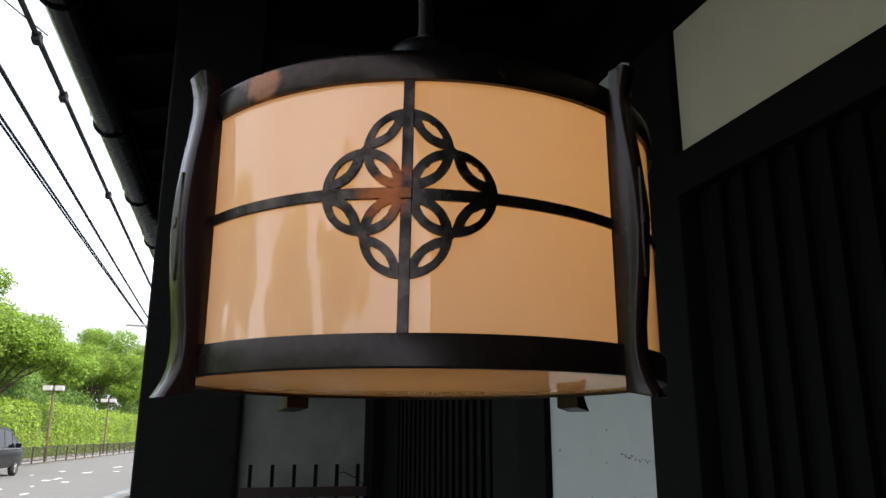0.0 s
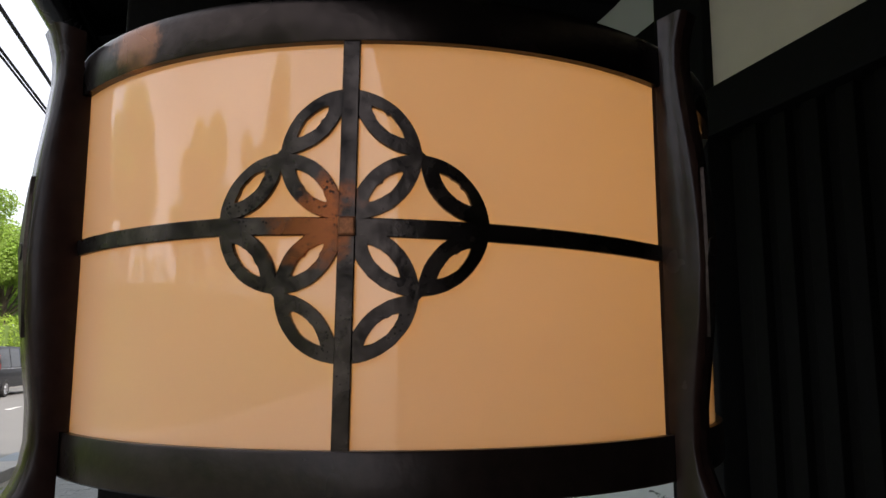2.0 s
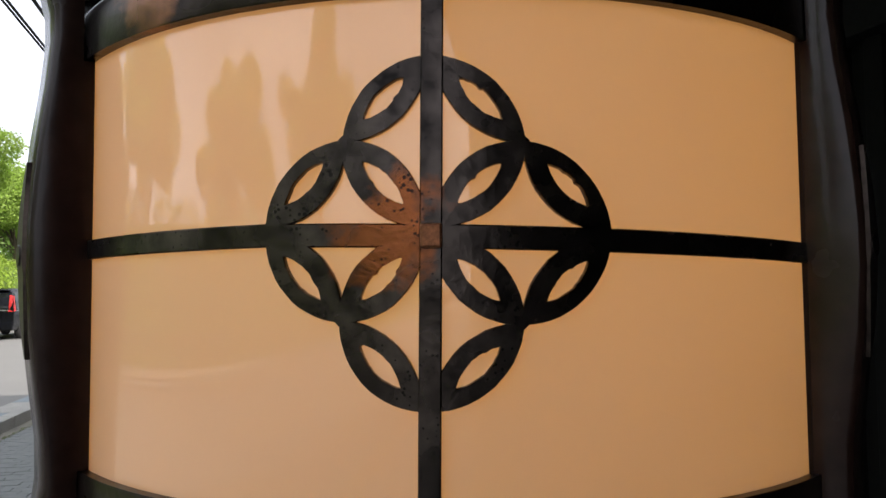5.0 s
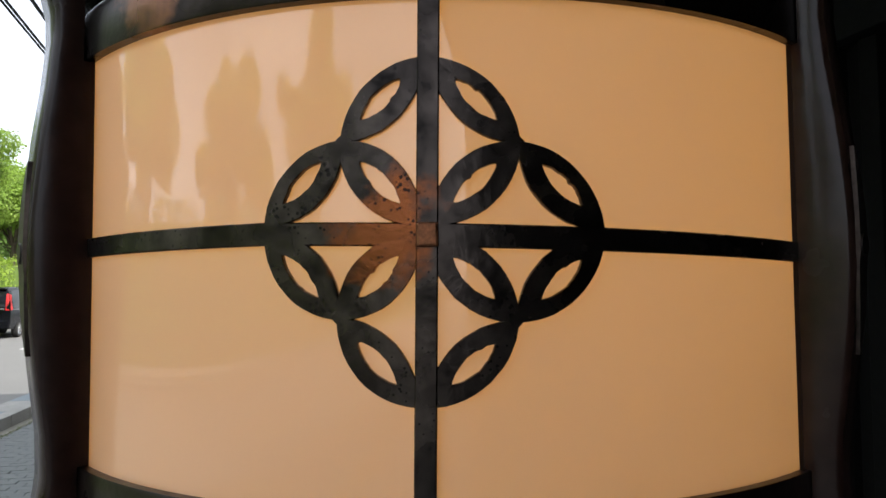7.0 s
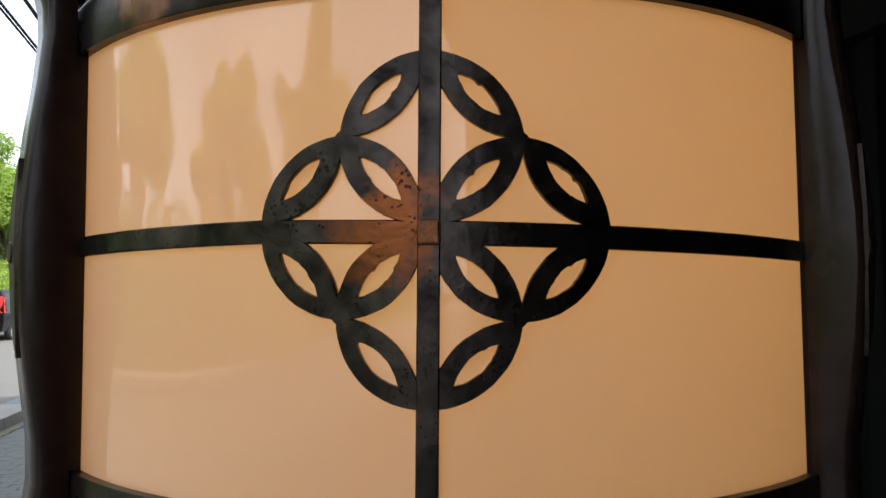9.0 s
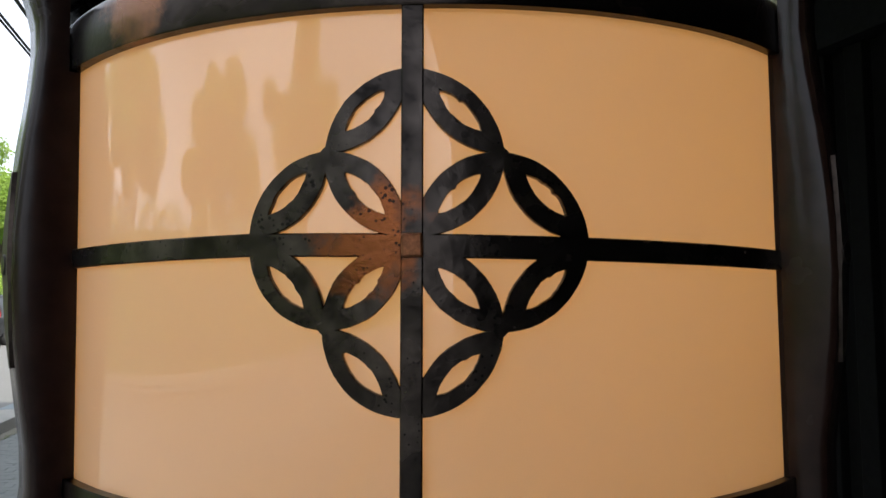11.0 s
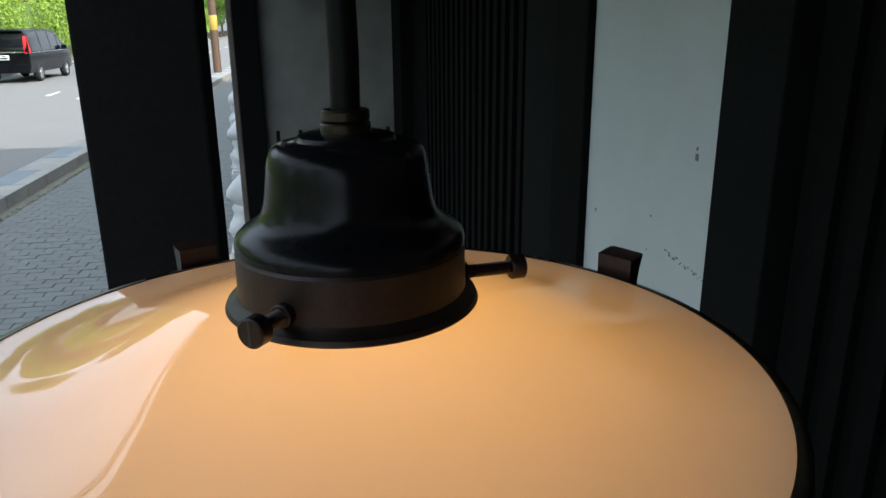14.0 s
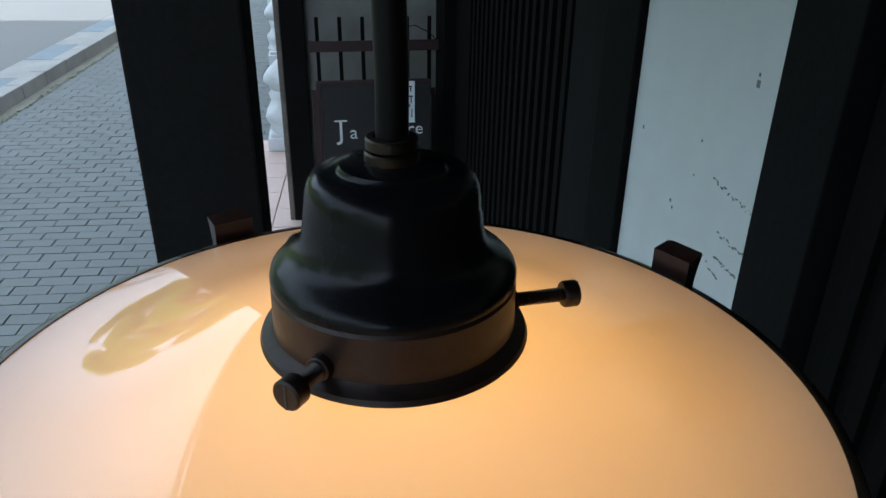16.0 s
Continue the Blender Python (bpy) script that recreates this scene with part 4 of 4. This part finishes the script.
cable("overhead_cable", slung(-4.75, 7.0, -3.72, 7.0, 6.5, 9.70, 0.02), 0.010, "thin black service wire")

# utility pole down the pavement
pole = local("utility_pole", "concrete utility pole with yellow and black band", "utility pole", 28.6, -4.02, 0.14, STR)
part("shaft", tube([(0, 0, -0.012), (0, 0, 9.0)], [0.15, 0.10], 14), M_LAMPPOLE, pole, smooth=50)
part("band", lathe([(0.148, 1.5), (0.152, 1.51), (0.150, 2.0), (0.142, 2.01)], 20), M_YELLOW, pole, "yellow warning band", smooth=40)
part("lamp_arm", tube([(-0.1, -0.6, 5.2), (-1.2, -0.85, 5.21)], 0.028, 8), M_CONCRETE, pole)
part("lamp_head", box(-1.95, -1.2, -0.98, -0.78, 5.17, 5.24, 0.02), M_CONCRETE, pole, "flat grey street light head")
for z in (8.2, 8.7):
    part("cross_arm", box(-0.9, 0.9, -0.04, 0.04, z, z + 0.08), M_CONCRETE, pole)
signal = local("traffic_light", "traffic light with a lit red lamp", "traffic light", 60.0, -3.6, 0.0, STR)
part("mast", tube([(0, 0, -0.012), (0, 0, 5.4), (-0.5, 0, 5.6), (-2.2, 0, 5.6)], 0.06, 10), M_CONCRETE, signal)
part("housing", box(-2.6, -1.4, -0.12, 0.05, 5.2, 5.58, 0.03), M_FENCE, signal)
M_RED = bpy.data.materials.new("red_signal")
M_RED.use_nodes = True
M_RED.node_tree.nodes["Principled BSDF"].inputs["Base Color"].default_value = (0.6, 0.02, 0.02, 1)
M_RED.node_tree.nodes["Principled BSDF"].inputs["Emission Color"].default_value = (1.0, 0.03, 0.02, 1)
M_RED.node_tree.nodes["Principled BSDF"].inputs["Emission Strength"].default_value = 3.0
part("red_lamp", lathe([(0.0005, 0.0), (0.14, 0.0), (0.15, 0.02)], 20), M_RED, signal, "lit red lamp", m=pose(-1.6, -0.125, 5.39, 90, 0, 0))

# dark minivan in the far lane
def minivan(u, w):
    van = thing("minivan", "glossy black minivan with red tail lamps on the road", "car", STR @ pose(w, u, -0.018))
    zb, belt = 0.34, 1.04
    tops = [(-2.34, 1.10), (-2.29, 1.45), (-2.20, 1.74), (-2.02, 1.84), (-1.0, 1.87), (0.2, 1.85), (0.75, 1.76), (1.25, 1.45), (1.72, 1.12), (2.10, 1.06), (2.32, 0.98), (2.38, 0.80)]

    def half(z):
        return 0.855 if z <= belt else 0.855 - 0.135 * (z - belt) / 0.82

    def roof(y):
        return float(np.interp(y, [q[0] for q in tops], [q[1] for q in tops]))

    b = bmesh.new()
    rows = []
    for y, top in tops:
        k = min(belt, top - 0.03)
        nose = 1.0 if y < 1.9 else 1 - 0.10 * (y - 1.9) / 0.48
        hw = 0.855 * nose
        ht = min(hw, half(top))
        rows.append([b.verts.new((x, y, z)) for x, z in ((-hw * 0.95, zb), (-hw, 0.55), (-hw, k), (-ht, top - 0.02), (-ht * 0.9, top), (ht * 0.9, top), (ht, top - 0.02), (hw, k), (hw, 0.55), (hw * 0.95, zb))])
    for i in range(len(rows) - 1):
        for j in range(10):
            b.faces.new((rows[i][j], rows[i][(j + 1) % 10], rows[i + 1][(j + 1) % 10], rows[i + 1][j]))
    b.faces.new(rows[0])
    b.faces.new(rows[-1])
    part("body", b, M_CARPAINT, van, "glossy black bodywork", smooth=35)

    def pane(quad, out):
        b = bmesh.new()
        o = Vector(out) * 0.006
        lo = [b.verts.new(Vector(v) - o) for v in quad]
        hi = [b.verts.new(Vector(v) + o) for v in quad]
        n = len(quad)
        for i in range(n):
            b.faces.new((lo[i], lo[(i + 1) % n], hi[(i + 1) % n], hi[i]))
        b.faces.new(hi)
        b.faces.new(lo[::-1])
        return b

    def side(s, y, f):
        z = belt + 0.04 + f * (roof(y) - belt - 0.14)
        return (s * (half(z) + 0.001), y, z)

    for s in (-1, 1):
        for y0, y1 in ((-2.05, -1.12), (-1.04, -0.10), (-0.02, 0.72)):
            part("side_window", pane([side(s, y0, 0), side(s, y1, 0), side(s, y1, 1), side(s, y0, 1)], (s, 0, 0.15)), M_CARGLASS, van, "dark tinted side window")
        part("front_quarter_window", pane([side(s, 0.80, 0), side(s, 1.45, 0), side(s, 0.86, 0.92), side(s, 0.80, 0.95)], (s, 0, 0.15)), M_CARGLASS, van)
        part("waist_trim", box(s * 0.858 - 0.006, s * 0.858 + 0.006, -2.1, 1.6, belt - 0.012, belt + 0.016), M_CHROME, van, "bright waist trim")
        lamp = pane([(s * 0.83, -2.335, 1.02), (s * 0.68, -2.345, 1.02), (s * 0.69, -2.275, 1.62), (s * 0.775, -2.262, 1.62)], (0, -1, 0.1))
        part("tail_lamp", lamp, M_TAIL, van, "tall red tail lamp")
        part("tail_lamp", pane([(s * 0.862, -2.32, 1.02), (s * 0.862, -2.16, 1.04), (s * 0.800, -2.16, 1.58), (s * 0.795, -2.24, 1.60)], (s, 0, 0.1)), M_TAIL, van, "tall red tail lamp")
        part("reflector", box(s * 0.66 - 0.09, s * 0.66 + 0.09, -2.40, -2.37, 0.52, 0.58, 0.006), M_TAIL, van)
        part("door_mirror", box(s * 0.97 - 0.10, s * 0.97 + 0.10, 0.98, 1.10, 1.06, 1.24, 0.03), M_CARPAINT, van)
        for y in (-1.45, 1.40):
            wheel = part("wheel", lathe([(0.20, -0.10), (0.29, -0.10), (0.315, -0.07), (0.315, 0.07), (0.29, 0.10), (0.20, 0.10)], 28, close_profile=True), M_TYRE, van, "black rubber tyre", m=pose(s * 0.765, y, 0.315, 0, 90, 0), smooth=40)
            rim = lathe([(0.001, 0.082), (0.05, 0.085), (0.06, 0.070), (0.16, 0.078), (0.205, 0.095), (0.205, -0.09)], 28)
            part("rim", rim, M_CHROME, wheel, "silver alloy rim", m=pose(0, 0, 0, 0, 0 if s > 0 else 180, 0), smooth=40)
    part("rear_window", pane([(-0.66, -2.332, 1.14), (0.66, -2.332, 1.14), (0.63, -2.232, 1.68), (-0.63, -2.232, 1.68)], (0, -1, 0.18)), M_CARGLASS, van, "dark rear window")
    part("windscreen", pane([(-0.70, 1.70, 1.15), (0.70, 1.70, 1.15), (0.62, 0.82, 1.74), (-0.62, 0.82, 1.74)], (0, 0.55, 0.83)), M_CARGLASS, van)
    part("spoiler", box(-0.66, 0.66, -2.34, -2.10, 1.775, 1.815, 0.012), M_CARPAINT, van)
    part("chrome_strip", box(-0.66, 0.66, -2.372, -2.338, 1.045, 1.085, 0.005), M_CHROME, van, "bright strip under the rear window")
    part("rear_bumper", box(-0.84, 0.84, -2.42, -2.20, 0.36, 0.66, 0.03), M_CARPAINT, van)
    plate = part("number_plate", box(-0.17, 0.17, -2.372, -2.352, 0.80, 0.97, 0.004), M_PAPER, van, "white number plate")
    for x0, x1, z0, z1 in ((-0.12, 0.12, 0.83, 0.89), (-0.08, 0.08, 0.915, 0.945)):
        part("plate_bar", box(x0, x1, -2.3745, -2.3722, z0, z1), M_INK, plate)
    return van


minivan(29.4, -10.75).scale = (0.95, 0.95, 0.95)

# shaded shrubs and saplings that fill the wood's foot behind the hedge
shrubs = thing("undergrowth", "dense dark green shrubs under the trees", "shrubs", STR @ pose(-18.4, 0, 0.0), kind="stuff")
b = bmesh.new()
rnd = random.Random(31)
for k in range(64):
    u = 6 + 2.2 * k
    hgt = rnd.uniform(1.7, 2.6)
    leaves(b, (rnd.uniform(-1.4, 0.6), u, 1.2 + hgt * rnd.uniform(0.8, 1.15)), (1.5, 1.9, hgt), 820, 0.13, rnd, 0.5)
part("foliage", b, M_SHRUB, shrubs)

# carved stones by the next doorway
tiles = thing("tiled_step", "pink tiled doorstep by the neighbour's entrance", "step", STR @ pose(0, 0, 0), kind="structure")
td = None
for i in range(3):
    for j in range(8):
        m = pose(-0.97 + 0.303 * i, 3.45 + 0.303 * j, 0)
        if td is None:
            ob = part("tile", box(0, 0.297, 0, 0.297, -0.011, 0.018, 0.003), M_TILE, tiles, m=m)
            td = ob.data
        else:
            ob = new("tile", td)
            ob.parent, ob.matrix_basis = tiles, m


def carved_stone(u, w, seed, h):
    """A weathered carved figure on a square plinth, kept to plain rounded masses."""
    b = bmesh.new()
    prof = [(0.001, 0.15), (0.125, 0.15), (0.130, 0.17), (0.118, 0.20), (0.135, 0.24), (0.150, 0.28), (0.138, 0.33), (0.112, 0.37), (0.100, 0.41), (0.108, 0.44), (0.112, 0.47), (0.095, 0.50), (0.120, 0.53), (0.150, 0.57), (0.145, 0.62), (0.110, 0.68), (0.065, 0.73), (0.025, 0.77), (0.001, 0.78)]
    lathe([(r, z * h / 0.78) for r, z in prof], 30, bm=b)
    for v in b.verts:
        f = 1 + 0.26 * noise.noise(v.co * 8 + Vector((seed, 0, 0))) + 0.12 * noise.noise(v.co * 23 + Vector((0, seed, 0)))
        v.co.x, v.co.y = v.co.x * f, v.co.y * f
    for z0, z1, q in ((0.0, 0.115, 0.150), (0.113, 0.152, 0.128)):
        base = box(-q, q, -q, q, z0 * h / 0.78, z1 * h / 0.78, 0.012)
        me = bpy.data.meshes.new("plinth")
        base.to_mesh(me)
        b.from_mesh(me)
        base.free()
        bpy.data.meshes.remove(me)
    ob = mesh_ob("stone_statue", b, M_STONE, m=STR @ pose(w, u, 0.018, 0, 0, 4), smooth=60)
    return tagged(ob, "pale weathered carved stone figure on a plinth", "statue", group="stone statues")


carved_stone(5.72, -0.72, 1, 0.74)
carved_stone(9.00, -1.10, 2, 0.80)
carved_stone(12.9, -1.58, 5, 0.80)

# the neighbours: closes the row of houses and shades the street
def house(name, u0, u1, w0, w1, h, label, mtl):
    t = thing(name, label, "house", STR)
    part("wall", box(w0, w1, u0, u1, -0.012, h), mtl, t)
    b = box(w0 - 0.5, w1 + 0.5, u0 - 0.3, u1 + 0.3, h + 0.002, h + 0.25)
    bmesh.ops.recalc_face_normals(b, faces=b.faces)
    part("roof", b, M_ROOF, t)
    return t


house("house", -14, 7.0, 1.0, 10, 7.3, "dark timbered upper house behind the porch", M_BLACKWOOD)
house("house", 8.2, 22, 1.0, 10, 4.75, "plain rendered neighbouring house", M_BACKWALL)
house("house", 24, 60, 1.6, 10, 4.4, "plain rendered house further along", M_BACKWALL)

# ---- paving blocks last ----
def paver_mesh(sx, sy):
    b = box(0.002, sx - 0.002, 0.002, sy - 0.002, -0.05, 0.0)
    for v in b.verts:
        if v.co.z > -0.01:
            v.co.x += 0.002 if v.co.x < sx / 2 else -0.002
            v.co.y += 0.002 if v.co.y < sy / 2 else -0.002
    return b


rnd = random.Random(2)
proto = None
rest_v, rest_f = [], []
count = 0
for j in range(340):
    u = -8.0 + 0.1 * j
    off = 0.1 * (j % 2)
    w = KERB + 0.03 - off * 0.999
    while w < 1.6 + 0.05 * u if u < 3 else w < 0.9:
        if w > KERB - 0.02:
            dz = rnd.uniform(-0.002, 0.0015)
            close = 1.7 < u < 6.2 and -3.3 < w < -0.9
            if close and count < 300 and not (-1.15 < w < -0.1 and u > 3.4):
                if proto is None:
                    ob = part("paver", paver_mesh(0.2, 0.1), M_PAVER, walk_bed, m=pose(w, u, dz))
                    proto = ob.data
                else:
                    ob = new("paver", proto)
                    ob.parent, ob.matrix_basis = walk_bed, pose(w, u, dz)
                count += 1
            elif not (-1.15 < w < -0.1 and 3.4 < u < 5.85):
                k = len(rest_v)
                for zz, e in ((-0.05, 0.002), (dz, 0.004)):
                    rest_v += [(w + e, u + e, zz), (w + 0.2 - e, u + e, zz), (w + 0.2 - e, u + 0.1 - e, zz), (w + e, u + 0.1 - e, zz)]
                rest_f += [(k + 4, k + 5, k + 6, k + 7), (k, k + 1, k + 5, k + 4), (k + 1, k + 2, k + 6, k + 5), (k + 2, k + 3, k + 7, k + 6), (k + 3, k, k + 4, k + 7)]
        w += 0.2
me = bpy.data.meshes.new("pavers")
me.from_pydata(rest_v, [], rest_f)
me.materials.append(M_PAVER)
ob = tagged(new("pavers", me), kind="stuff")
ob.parent = walk_bed
